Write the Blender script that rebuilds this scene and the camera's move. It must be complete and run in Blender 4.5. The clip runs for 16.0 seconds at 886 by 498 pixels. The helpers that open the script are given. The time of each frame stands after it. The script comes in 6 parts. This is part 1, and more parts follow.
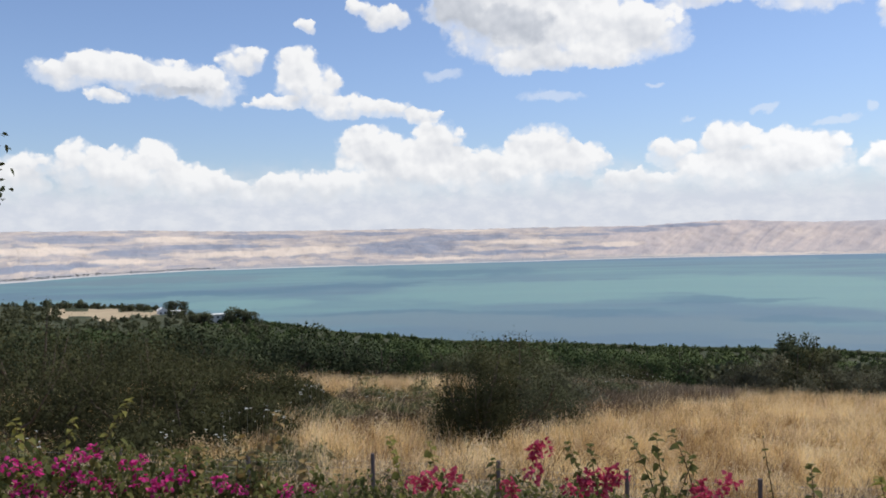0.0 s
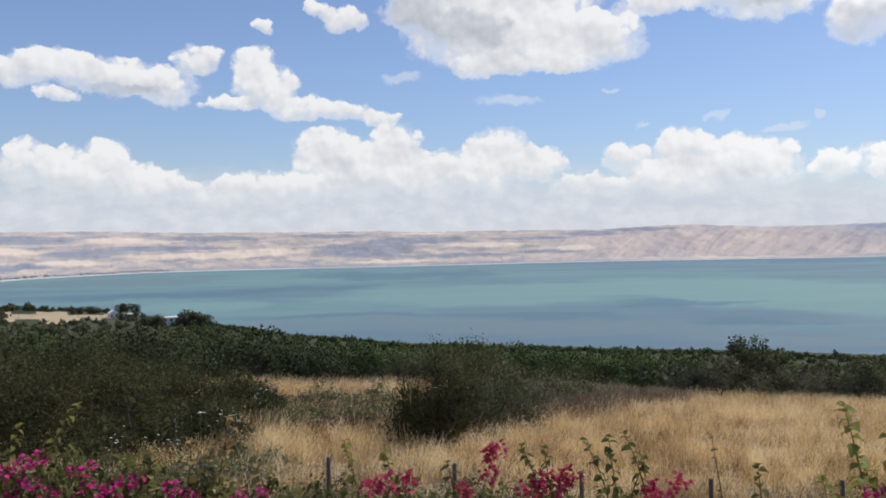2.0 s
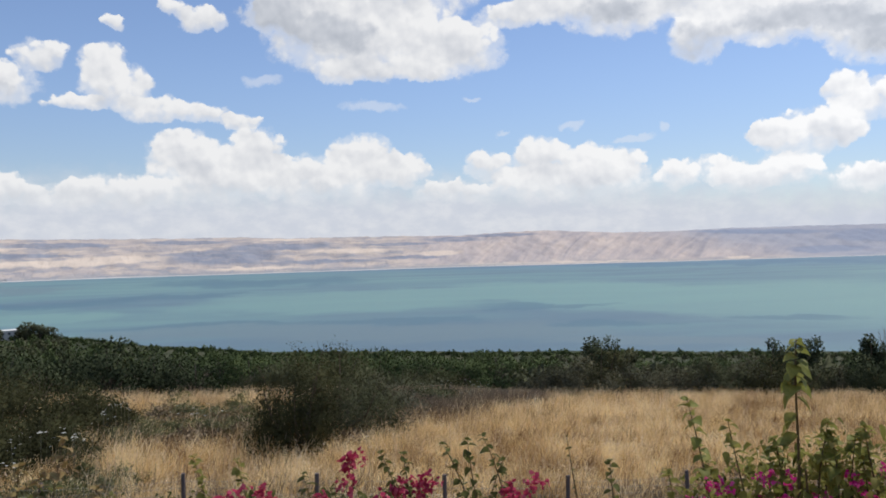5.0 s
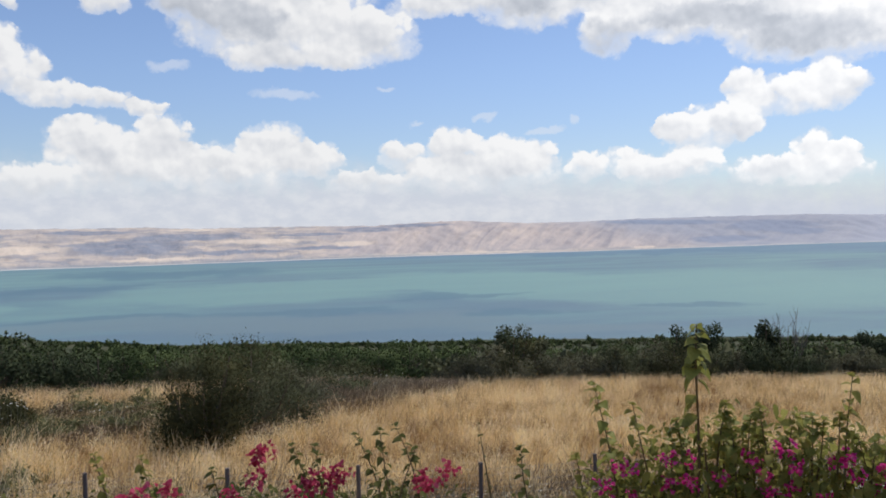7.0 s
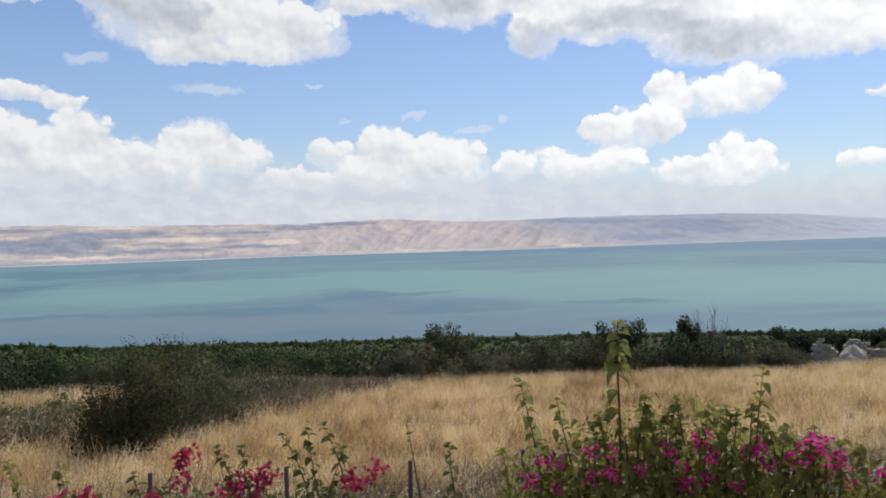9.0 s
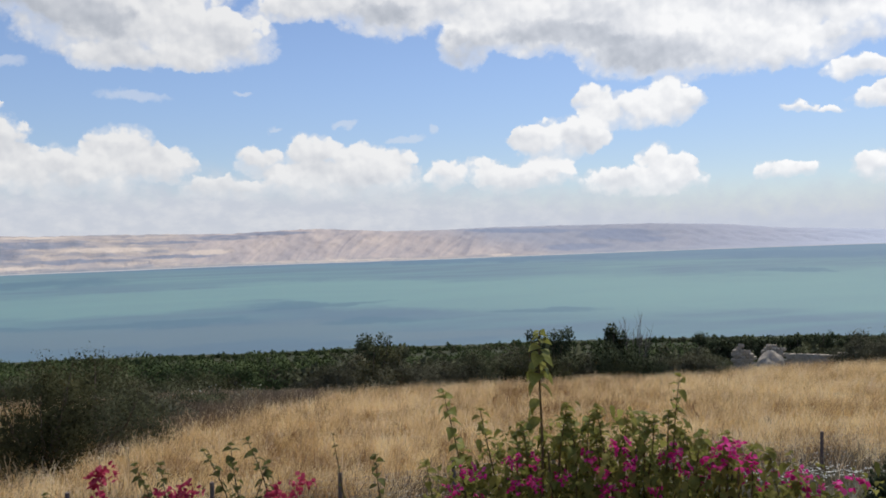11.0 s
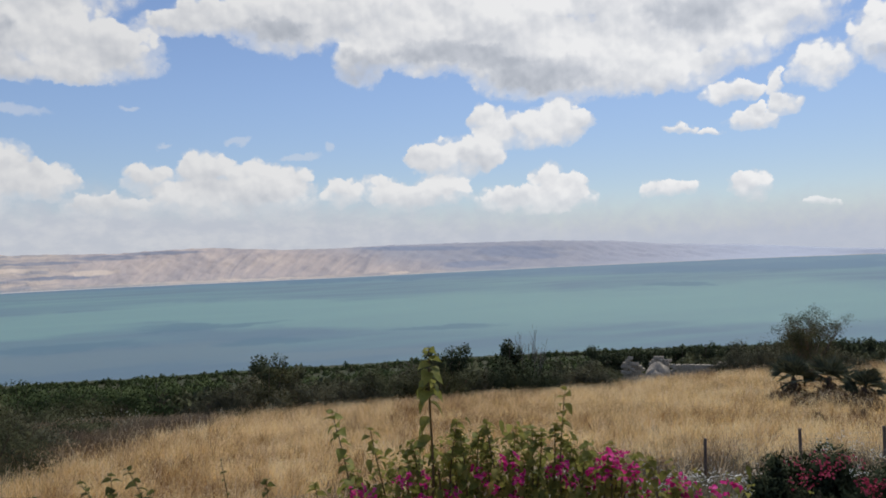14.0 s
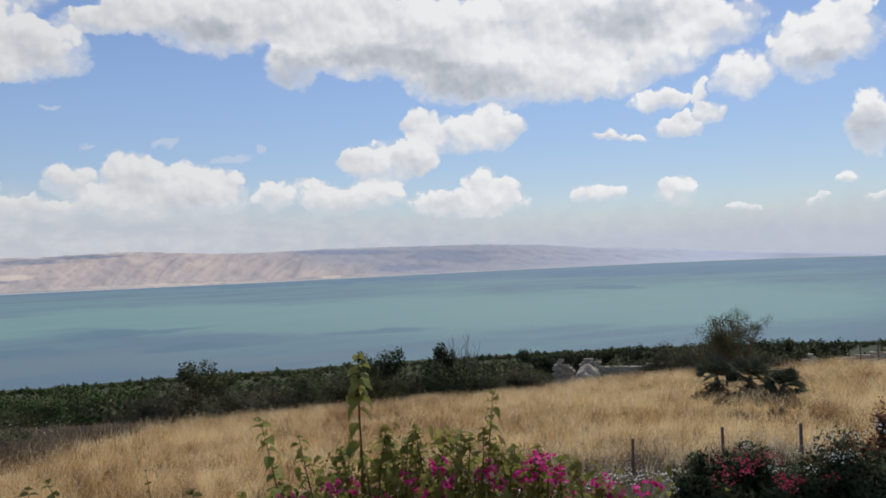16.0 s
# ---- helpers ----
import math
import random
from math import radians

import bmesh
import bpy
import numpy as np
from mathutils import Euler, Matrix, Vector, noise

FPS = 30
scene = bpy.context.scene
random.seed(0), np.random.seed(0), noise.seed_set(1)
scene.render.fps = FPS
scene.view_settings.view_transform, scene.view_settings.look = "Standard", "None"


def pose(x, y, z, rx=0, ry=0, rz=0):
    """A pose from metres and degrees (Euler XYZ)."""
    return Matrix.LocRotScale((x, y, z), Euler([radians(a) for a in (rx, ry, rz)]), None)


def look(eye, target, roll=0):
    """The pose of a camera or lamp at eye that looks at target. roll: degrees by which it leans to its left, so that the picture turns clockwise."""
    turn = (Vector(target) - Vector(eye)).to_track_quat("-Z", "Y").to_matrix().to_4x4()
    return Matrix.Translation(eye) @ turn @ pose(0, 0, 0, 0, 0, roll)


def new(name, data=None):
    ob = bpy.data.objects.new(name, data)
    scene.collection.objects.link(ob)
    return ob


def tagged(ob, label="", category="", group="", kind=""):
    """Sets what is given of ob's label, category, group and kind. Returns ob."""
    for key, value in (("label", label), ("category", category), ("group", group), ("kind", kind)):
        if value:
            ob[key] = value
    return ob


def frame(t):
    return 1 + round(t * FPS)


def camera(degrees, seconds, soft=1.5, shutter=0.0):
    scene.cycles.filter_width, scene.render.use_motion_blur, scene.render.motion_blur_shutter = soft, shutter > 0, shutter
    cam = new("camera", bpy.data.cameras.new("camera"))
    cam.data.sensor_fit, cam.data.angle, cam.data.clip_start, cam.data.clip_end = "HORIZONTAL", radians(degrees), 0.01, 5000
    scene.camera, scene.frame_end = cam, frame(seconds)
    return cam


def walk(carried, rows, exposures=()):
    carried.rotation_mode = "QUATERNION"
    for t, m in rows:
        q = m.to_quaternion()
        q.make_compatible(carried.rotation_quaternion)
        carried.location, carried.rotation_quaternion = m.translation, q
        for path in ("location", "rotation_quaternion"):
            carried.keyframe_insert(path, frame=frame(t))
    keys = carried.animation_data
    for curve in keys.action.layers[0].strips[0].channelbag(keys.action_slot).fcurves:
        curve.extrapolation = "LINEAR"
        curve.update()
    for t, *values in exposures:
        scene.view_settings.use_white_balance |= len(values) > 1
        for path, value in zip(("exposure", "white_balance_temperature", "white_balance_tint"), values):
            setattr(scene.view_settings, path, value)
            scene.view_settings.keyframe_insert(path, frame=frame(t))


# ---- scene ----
cam = camera(57.9, 16.0, soft=1.8)

# seconds, x, y, z, and the three turns in degrees
PATH_A = [
    (0.0, 0.0, 0.0, 0.0, 89.7, 1.23, 0.03), (0.5, 0.003, 0.008, -0.001, 89.79, 1.2, -0.48),
    (1.0, 0.004, 0.006, -0.002, 89.74, 1.04, -1.28), (1.5, 0.003, -0.002, 0.0, 89.67, 0.97, -2.07),
    (2.0, 0.009, -0.006, 0.0, 89.84, 0.98, -3.0), (2.5, 0.021, 0.023, -0.008, 90.04, 1.02, -5.0),
    (3.0, 0.028, 0.037, -0.011, 90.05, 0.93, -7.0), (3.5, 0.026, 0.026, -0.01, 89.99, 1.09, -8.68),
    (4.0, 0.034, 0.042, -0.012, 90.01, 1.16, -10.26), (6.5, 0.071, 0.09, -0.021, 89.68, 1.38, -16.8),
    (7.0, 0.07, 0.09, -0.023, 89.26, 1.31, -18.84), (7.5, 0.068, 0.086, -0.024, 89.25, 1.07, -20.58)]
PATH_B = [
    (8.0, 0.064, 0.075, -0.023, 89.19, 1.0, -21.74), (8.5, 0.068, 0.075, -0.022, 89.01, 1.12, -22.69),
    (9.0, 0.07, 0.074, -0.021, 89.03, 1.31, -23.88), (11.5, 0.101, 0.069, -0.018, 89.91, 1.43, -30.17),
    (12.0, 0.108, 0.07, -0.019, 90.3, 1.57, -31.5), (12.5, 0.134, 0.09, -0.026, 90.71, 1.69, -32.26),
    (13.0, 0.13, 0.079, -0.024, 90.88, 1.86, -33.11), (13.5, 0.122, 0.065, -0.018, 90.92, 1.97, -34.28),
    (14.0, 0.123, 0.06, -0.019, 90.69, 1.86, -36.13), (14.5, 0.139, 0.069, -0.023, 90.57, 1.85, -37.95),
    (15.0, 0.118, 0.044, -0.014, 90.51, 1.93, -39.02), (15.5, 0.12, 0.042, -0.012, 90.72, 1.89, -39.88),
    (16.0, 0.123, 0.039, -0.012, 90.82, 1.9, -40.89)]
walk(cam, [(r[0], pose(*r[1:])) for r in PATH_A + PATH_B],
     [(0.0, 0.0), (2.5, -0.10), (4.0, -0.10), (9.0, -0.08), (11.5, -0.20), (12.0, -0.25), (12.5, -0.36), (16.0, -0.35)])

# ------------------------------------------------------------------ world, sun
SUN_TURN, SUN_HEIGHT = 62.0, 60.0      # degrees clockwise from +y, degrees above the horizon


class Tree:
    """A short way to write node trees."""

    def __init__(self, tree):
        self.t = tree
        tree.nodes.clear()

    def n(self, kind, ins=(), out=0, operation=None, clamp=False, smooth=False, rgba=False):
        node = self.t.nodes.new(kind)
        if operation:
            node.operation = operation
        if clamp:
            node.use_clamp = True
        if smooth:
            node.interpolation_type = "SMOOTHSTEP"
        if rgba:
            node.data_type = "RGBA"
        pairs = ins.items() if isinstance(ins, dict) else enumerate(ins)
        for k, v in pairs:
            if v is None:
                continue
            if isinstance(v, bpy.types.NodeSocket):
                self.t.links.new(v, node.inputs[k])
            else:
                node.inputs[k].default_value = v
        return node.outputs[out] if len(node.outputs) else None

    def m(self, op, a, b=None, c=None, clamp=False):
        return self.n("ShaderNodeMath", (a, b, c), operation=op, clamp=clamp)

    def v(self, op, a, b=None, c=None, out=0):
        return self.n("ShaderNodeVectorMath", (a, b, c), out, operation=op)

    def noise(self, vec, scale, detail=4.0, rough=0.5, out=0, dist=0.0):
        return self.n("ShaderNodeTexNoise", {"Vector": vec, "Scale": scale, "Detail": detail, "Roughness": rough, "Distortion": dist}, out)

    def ramp(self, val, stops):
        node = self.t.nodes.new("ShaderNodeValToRGB")
        els = node.color_ramp.elements
        while len(els) < len(stops):
            els.new(0.5)
        for e, (p, c) in zip(els, stops):
            e.position, e.color = p, (*c, 1) if len(c) == 3 else c
        self.t.links.new(val, node.inputs[0])
        return node.outputs[0]

    def step(self, val, lo, hi, a=0.0, b=1.0):
        return self.n("ShaderNodeMapRange", {0: val, 1: lo, 2: hi, 3: a, 4: b}, smooth=True)

    def mix(self, f, a, b):
        return self.n("ShaderNodeMix", {0: f, 6: a, 7: b}, 2, rgba=True)


# clouds: turn from +y, height, half width and half height of each swelling, in degrees
LONG = [(-24.9, 11.5, 2.4, 1.0), (-22.2, 12.2, 2.5, 0.9), (-19.0, 11.5, 3.3, 1.2), (-16.1, 11.0, 2.3, 1.1), (-13.8, 12.8, 1.5, 0.9), (-22.6, 10.1, 1.2, 0.5)]
TOWER = [(-10.1, 12.7, 1.3, 1.2), (-9.2, 11.2, 2.1, 1.4), (-11.5, 10.1, 1.8, 0.5), (-7.0, 9.8, 2.1, 0.8), (-3.8, 9.6, 1.7, 0.6), (-1.3, 9.2, 1.1, 0.5)]
SMALL = [(-9.3, 15.1, 0.6, 0.5), (-5.5, 16.4, 1.0, 0.6), (-3.7, 15.7, 1.6, 0.8)]
BIG = [(5.0, 15.3, 4.4, 2.6), (9.7, 14.7, 5.4, 2.4), (14.0, 14.1, 3.4, 1.8), (6.5, 12.6, 2.4, 0.8), (11.3, 12.8, 2.3, 0.8), (1.8, 16.4, 2.8, 1.1), (7.5, 18.2, 7.7, 2.1)]
BANK_A = [(-27.6, 5.2, 1.4, 1.4), (-24.5, 5.7, 1.5, 1.4), (-22.0, 5.3, 1.8, 1.5), (-19.5, 5.5, 1.8, 1.7), (-17.0, 4.5, 1.9, 1.3), (-14.7, 4.1, 1.0, 0.8), (-30.7, 4.9, 2.1, 1.7)]
BANK_B = [(-4.9, 6.9, 2.4, 1.4), (-0.4, 7.2, 2.0, 1.5), (-2.5, 5.4, 4.5, 1.6), (-8.9, 4.3, 3.6, 1.2), (7.2, 6.6, 2.4, 1.6), (9.9, 5.7, 1.8, 1.1), (4.0, 5.3, 4.8, 1.6), (-12.4, 4.0, 1.9, 1.0)]
BANK_C = [(16.1, 6.0, 1.4, 1.0), (19.8, 6.2, 2.1, 1.5), (23.3, 5.8, 1.9, 1.5), (25.7, 5.6, 1.3, 1.1), (29.1, 5.0, 1.4, 1.0), (31.9, 5.1, 1.4, 0.9), (21.4, 4.5, 5.6, 1.2), (13.4, 4.2, 2.4, 0.8)]
BANK_D = [(40.4, 4.1, 1.9, 0.8), (36.2, 4.8, 2.0, 1.0), (44.0, 5.2, 1.4, 1.2), (45.7, 5.0, 0.9, 1.0), (33.4, 4.5, 1.9, 1.0), (43.1, 4.0, 2.9, 0.9)]
STEPS = [(39.8, 8.2, 1.6, 1.0), (39.6, 9.7, 1.2, 1.1), (42.5, 8.9, 2.3, 1.4), (44.8, 9.2, 1.6, 1.4), (46.2, 9.3, 1.1, 0.7), (37.2, 7.1, 2.9, 1.4), (35.0, 7.2, 1.0, 1.0), (39.7, 7.0, 0.8, 0.8)]
ROOF_A = [(21.5, 17.0, 3.6, 1.3), (27.5, 16.9, 4.0, 1.6), (18.3, 16.3, 2.8, 0.8), (25.5, 15.9, 3.6, 1.4), (30.9, 14.1, 1.9, 1.8), (34.8, 14.9, 3.3, 1.7), (41.9, 13.3, 3.6, 2.1), (45.9, 12.6, 3.4, 1.9)]
ROOF_B = [(37.4, 15.6, 5.6, 2.4), (43.3, 13.7, 5.4, 2.1), (49.1, 13.4, 4.4, 2.3), (47.3, 16.7, 8.0, 2.1), (56.2, 13.8, 3.3, 1.9), (54.6, 15.8, 5.3, 2.1), (59.6, 15.1, 3.7, 1.5), (52.3, 12.1, 3.4, 1.2), (31.0, 17.7, 8.1, 2.2)]
RAGGED = [(65.9, 13.0, 2.4, 2.1), (67.9, 13.8, 2.2, 2.0), (61.7, 11.7, 1.8, 1.5), (56.0, 10.4, 1.9, 0.75), (57.6, 10.6, 1.0, 0.5), (59.2, 10.6, 0.5, 1.0), (57.7, 8.5, 1.6, 0.6), (59.5, 9.4, 0.8, 0.6), (57.9, 9.2, 0.6, 0.4), (52.8, 8.4, 1.1, 0.35), (54.8, 8.1, 0.9, 0.25), (69.3, 7.8, 1.4, 1.9)]
PUFFS = [(51.9, 4.3, 1.9, 0.6), (57.4, 4.3, 1.5, 0.9), (67.9, 4.5, 0.8, 0.4), (65.9, 3.2, 0.9, 0.3), (61.4, 3.0, 1.2, 0.3), (69.7, 3.2, 0.9, 0.3), (44.9, 4.0, 2.4, 0.9)]
WISPS = [(21.8, 8.6, 1.0, 0.3), (28.3, 8.1, 0.5, 0.4), (26.3, 7.4, 1.8, 0.3), (17.1, 8.0, 0.6, 0.2), (0.3, 11.9, 1.4, 0.4), (7.9, 10.2, 2.4, 0.4), (14.8, 10.7, 0.8, 0.2)]
GREY_BASES = [(1.3, 16.2, 3.6, 2.0), (5.5, 15.2, 2.5, 1.2), (43.5, 12.7, 4.6, 1.3), (39.5, 14.0, 2.4, 0.8), (54.5, 16.0, 3.6, 1.5), (30.8, 13.4, 2.2, 1.5), (36.0, 14.6, 3.0, 0.8), (24.5, 16.0, 2.5, 0.8), (66.5, 12.0, 2.0, 0.6), (69.3, 7.4, 1.6, 1.4), (-19.0, 10.6, 4.0, 0.4)]
CLOUDS = LONG + TOWER + SMALL + BIG + BANK_A + BANK_B + BANK_C + BANK_D + STEPS + ROOF_A + ROOF_B + RAGGED + PUFFS


def make_world():
    w = bpy.data.worlds.new("sky")
    scene.world = w
    w.use_nodes = True
    w.cycles.sampling_method, w.cycles.sample_map_resolution = "MANUAL", 256
    g = Tree(w.node_tree)
    air = w.node_tree.nodes.new("ShaderNodeTexSky")
    air.sky_type, air.sun_disc = "NISHITA", False
    air.sun_elevation, air.sun_rotation = radians(SUN_HEIGHT), radians(SUN_TURN)
    air.air_density, air.dust_density, air.ozone_density = 1.0, 0.3, 1.9
    sky = air.outputs[0]
    way = g.n("ShaderNodeTexCoord", out=0)
    sep = g.t.nodes.new("ShaderNodeSeparateXYZ")
    g.t.links.new(way, sep.inputs[0])
    x, y, z = sep.outputs
    turn = g.m("MULTIPLY", g.m("ARCTAN2", x, y), 180 / math.pi)
    high = g.m("MULTIPLY", g.m("ARCSINE", z), 180 / math.pi)
    flat = g.n("ShaderNodeCombineXYZ", (turn, high, 0.0))
    # edges: slow bends, then rounded heaps at three sizes
    soft = g.noise(flat, 0.6, 4, 0.55, out=1)
    bent = g.v("MULTIPLY_ADD", g.v("SUBTRACT", soft, (0.5, 0.5, 0.5)), (2.6, 1.7, 0), flat)
    fine = g.noise(flat, 2.0, 3, 0.5, out=1)
    frayed = g.v("MULTIPLY_ADD", g.v("SUBTRACT", fine, (0.5, 0.5, 0.5)), (0.42, 0.34, 0), flat)

    def heaps(vec, scale, detail):
        node = g.t.nodes.new("ShaderNodeTexVoronoi")
        node.voronoi_dimensions, node.feature, node.normalize = "2D", "SMOOTH_F1", True
        for k, v in (("Scale", scale), ("Detail", detail), ("Roughness", 0.55), ("Lacunarity", 2.1), ("Smoothness", 0.35)):
            node.inputs[k].default_value = v
        g.t.links.new(vec, node.inputs["Vector"])
        return g.m("SUBTRACT", 1.0, node.outputs["Distance"])

    def pile(rows):
        total = (0.0, 0.0, 0.0)
        for cu, cv, ru, rv in rows:
            q = g.v("MULTIPLY_ADD", bent, (1 / ru, 1 / rv, 0), (-cu / ru, -cv / rv, 1))
            d = g.v("DOT_PRODUCT", q, q, out=1)
            k = g.m("MAXIMUM", g.m("MULTIPLY_ADD", d, -0.65, 1.65), 0.0)
            q = g.n("ShaderNodeVectorMath", {0: q, "Scale": k}, operation="SCALE")
            total = g.v("ADD", total, q)
        s = g.t.nodes.new("ShaderNodeSeparateXYZ")
        g.t.links.new(total, s.inputs[0])
        return s.outputs
    sx, sy, body = pile(CLOUDS)
    wisp = pile(WISPS)[2]
    billow = g.noise(flat, 0.8, 6, 0.6)
    heap = heaps(frayed, 0.70, 1.6)
    edge = g.m("MULTIPLY_ADD", g.m("SUBTRACT", billow, 0.5), 0.5, body)
    edge = g.m("MULTIPLY_ADD", g.m("MULTIPLY", g.m("SUBTRACT", heap, 0.74), g.step(body, 0.0, 0.35)), 1.9, edge)
    lift = g.m("DIVIDE", sy, g.m("MAXIMUM", body, 0.05))
    # crisp tops, soft undersides that melt away
    melt = g.step(lift, 0.3, -0.5)
    mask = g.n("ShaderNodeMapRange", {0: edge, 1: g.m("MULTIPLY_ADD", melt, -0.10, 0.16), 2: g.m("MULTIPLY_ADD", melt, 0.75, 0.46), 3: 0.0, 4: 1.0}, smooth=True)
    # relief: the same heaps, seen a little nearer to the sun
    toward = g.v("ADD", frayed, (0.20, 0.42, 0))
    emboss = g.m("SUBTRACT", heap, heaps(toward, 0.70, 1.6))
    roll = g.m("SUBTRACT", heaps(bent, 0.27, 0.8), heaps(g.v("ADD", bent, (0.5, 1.0, 0)), 0.27, 0.8))
    swell = g.v("ADD", flat, (0.7, 1.2, 0))
    broad = g.m("SUBTRACT", g.noise(flat, 0.34, 3, 0.5), g.noise(swell, 0.34, 3, 0.5))
    thick = g.step(body, 0.6, 2.2)
    shade = g.step(g.m("MULTIPLY_ADD", g.m("SUBTRACT", billow, 0.5), 1.1, pile(GREY_BASES)[2]), 0.05, 1.0)
    grey = g.step(g.noise(flat, 0.17, 3, 0.5), 0.46, 0.66)
    tone = g.m("MULTIPLY_ADD", lift, 0.30, g.m("MULTIPLY_ADD", thick, -0.04, 0.83))
    tone = g.m("MULTIPLY_ADD", emboss, 0.62, tone)
    tone = g.m("MULTIPLY_ADD", broad, 0.7, tone)
    tone = g.m("MULTIPLY_ADD", roll, 0.6, tone)
    tone = g.m("MULTIPLY_ADD", g.m("MULTIPLY", thick, grey), -0.22, tone)
    tone = g.m("MULTIPLY_ADD", shade, -0.50, tone, clamp=True)
    white = g.ramp(tone, [(0.0, (0.50, 0.535, 0.60)), (0.35, (0.63, 0.66, 0.72)), (0.7, (0.80, 0.815, 0.85)), (1.0, (0.955, 0.957, 0.965))])
    # brighter towards the sun
    glow = g.step(turn, 5.0, 60.0, 0.97, 1.16)
    white = g.n("ShaderNodeVectorMath", {0: white, "Scale": glow}, operation="SCALE")
    # veil of far cloud low over the horizon
    clear = g.step(turn, 14.0, 52.0, 0.0, 1.9)
    rise = g.m("MULTIPLY_ADD", g.m("SUBTRACT", billow, 0.5), 2.4, g.m("ADD", high, clear))
    low = g.step(rise, 6.4, 2.6)
    base = g.v("MULTIPLY", sky, (0.1185, 0.119, 0.1325))
    base = g.n("ShaderNodeVectorMath", {0: base, "Scale": g.step(high, 2.0, 13.0, 0.86, 0.985)}, operation="SCALE")
    puff = g.step(g.noise(g.v("MULTIPLY", flat, (1, 1.6, 1)), 0.55, 5, 0.6), 0.35, 0.7)
    veil = g.mix(puff, (0.65, 0.69, 0.78, 1), (0.755, 0.78, 0.84, 1))
    veil = g.mix(g.step(turn, 20.0, 60.0), veil, g.mix(0.65, veil, (0.57, 0.635, 0.79, 1)))
    base = g.mix(g.m("MULTIPLY", low, 0.96), base, veil)
    base = g.mix(g.m("MULTIPLY", g.step(g.m("MULTIPLY_ADD", g.m("SUBTRACT", billow, 0.5), 1.0, wisp), 0.2, 0.9), 0.4), base, (0.85, 0.87, 0.92, 1))
    # further cumulus overhead and behind
    over = g.step(g.noise(g.v("MULTIPLY", way, (1, 1, 2.2)), 3.2, 6, 0.55), 0.53, 0.66)
    over = g.m("MULTIPLY", over, g.step(high, 19.0, 25.0))
    base = g.mix(over, base, (0.84, 0.85, 0.88, 1))
    fade = g.m("MULTIPLY", mask, g.step(g.m("MULTIPLY_ADD", clear, 0.45, high), 1.2, 5.6, 0.12, 0.97))
    fray = g.m("MULTIPLY", g.step(g.m("MULTIPLY_ADD", g.m("SUBTRACT", g.noise(flat, 1.3, 6, 0.65), 0.5), 1.3, body), 0.0, 0.55), g.step(body, 0.0, 0.3, 0.0, 0.5))
    base = g.mix(g.m("MULTIPLY", fray, g.step(high, 1.0, 6.0)), base, (0.86, 0.88, 0.92, 1))
    col = g.mix(fade, base, white)
    bg = g.n("ShaderNodeBackground", (col, 1.0))
    g.n("ShaderNodeOutputWorld", (bg,))


make_world()
sun = new("sun", bpy.data.lights.new("sun", "SUN"))
sun.data.energy, sun.data.angle, sun.data.color = 3.6, radians(0.6), (1.0, 0.95, 0.87)
_a, _h = radians(SUN_TURN), radians(SUN_HEIGHT)
sun.matrix_world = look((0, 0, 60), Vector((0, 0, 60)) - Vector((math.sin(_a) * math.cos(_h), math.cos(_a) * math.cos(_h), math.sin(_h))))


# ------------------------------------------------------------------ materials
def material(name, build):
    m = bpy.data.materials.new(name)
    m.use_nodes = True
    g = Tree(m.node_tree)
    g.n("ShaderNodeOutputMaterial", (build(g),))
    return m


def principled(g, col, rough=0.8, spec=0.3, bump=None, strength=0.3, dist=0.02, sub=None):
    ins = {"Base Color": col, "Roughness": rough, "Specular IOR Level": spec}
    if bump is not None:
        ins["Normal"] = g.n("ShaderNodeBump", {"Strength": strength, "Distance": dist, "Height": bump})
    return g.n("ShaderNodeBsdfPrincipled", ins)


def foliage(name, stops, through_part=0.15, rough=0.75, by_object=False, slow_size=0.9, slow_part=0.4, spec=0.12):
    """Leaves: a colour for each leaf by chance, a slow change over the plant, some light let through."""
    def build(g):
        geo = g.n("ShaderNodeNewGeometry", out=8)
        pos = g.n("ShaderNodeTexCoord", out=3)
        slow = g.step(g.noise(pos, slow_size, 4, 0.6), 0.3, 0.7)
        wide = g.step(g.noise(pos, slow_size * 0.28, 3, 0.5), 0.3, 0.7)
        slow = g.m("ADD", g.m("MULTIPLY", slow, 0.65), g.m("MULTIPLY", wide, 0.35))
        val = g.m("ADD", g.m("MULTIPLY", geo, 1 - slow_part), g.m("MULTIPLY", slow, slow_part))
        if by_object:
            val = g.m("ADD", g.m("MULTIPLY", val, 0.6), g.m("MULTIPLY", g.n("ShaderNodeObjectInfo", out=5), 0.4))
        col = g.ramp(val, stops)
        a = principled(g, col, rough, spec)
        b = g.n("ShaderNodeBsdfTranslucent", (col,))
        return g.n("ShaderNodeMixShader", (through_part, a, b))
    return material(name, build)


def plain(name, col, rough=0.7, spec=0.3, vary=0.25, scale=6.0):
    def build(g):
        pos = g.n("ShaderNodeTexCoord", out=3)
        a = g.noise(pos, scale, 5, 0.6)
        b = g.noise(pos, scale * 7, 3, 0.6)
        k = g.m("MULTIPLY_ADD", g.m("ADD", g.m("MULTIPLY", a, 0.7), g.m("MULTIPLY", b, 0.3)), 2 * vary, 1 - vary)
        c = g.v("MULTIPLY", (*col,), g.n("ShaderNodeCombineXYZ", (k, k, k)))
        return principled(g, c, rough, spec, b, 0.25, 0.01)
    return material(name, build)


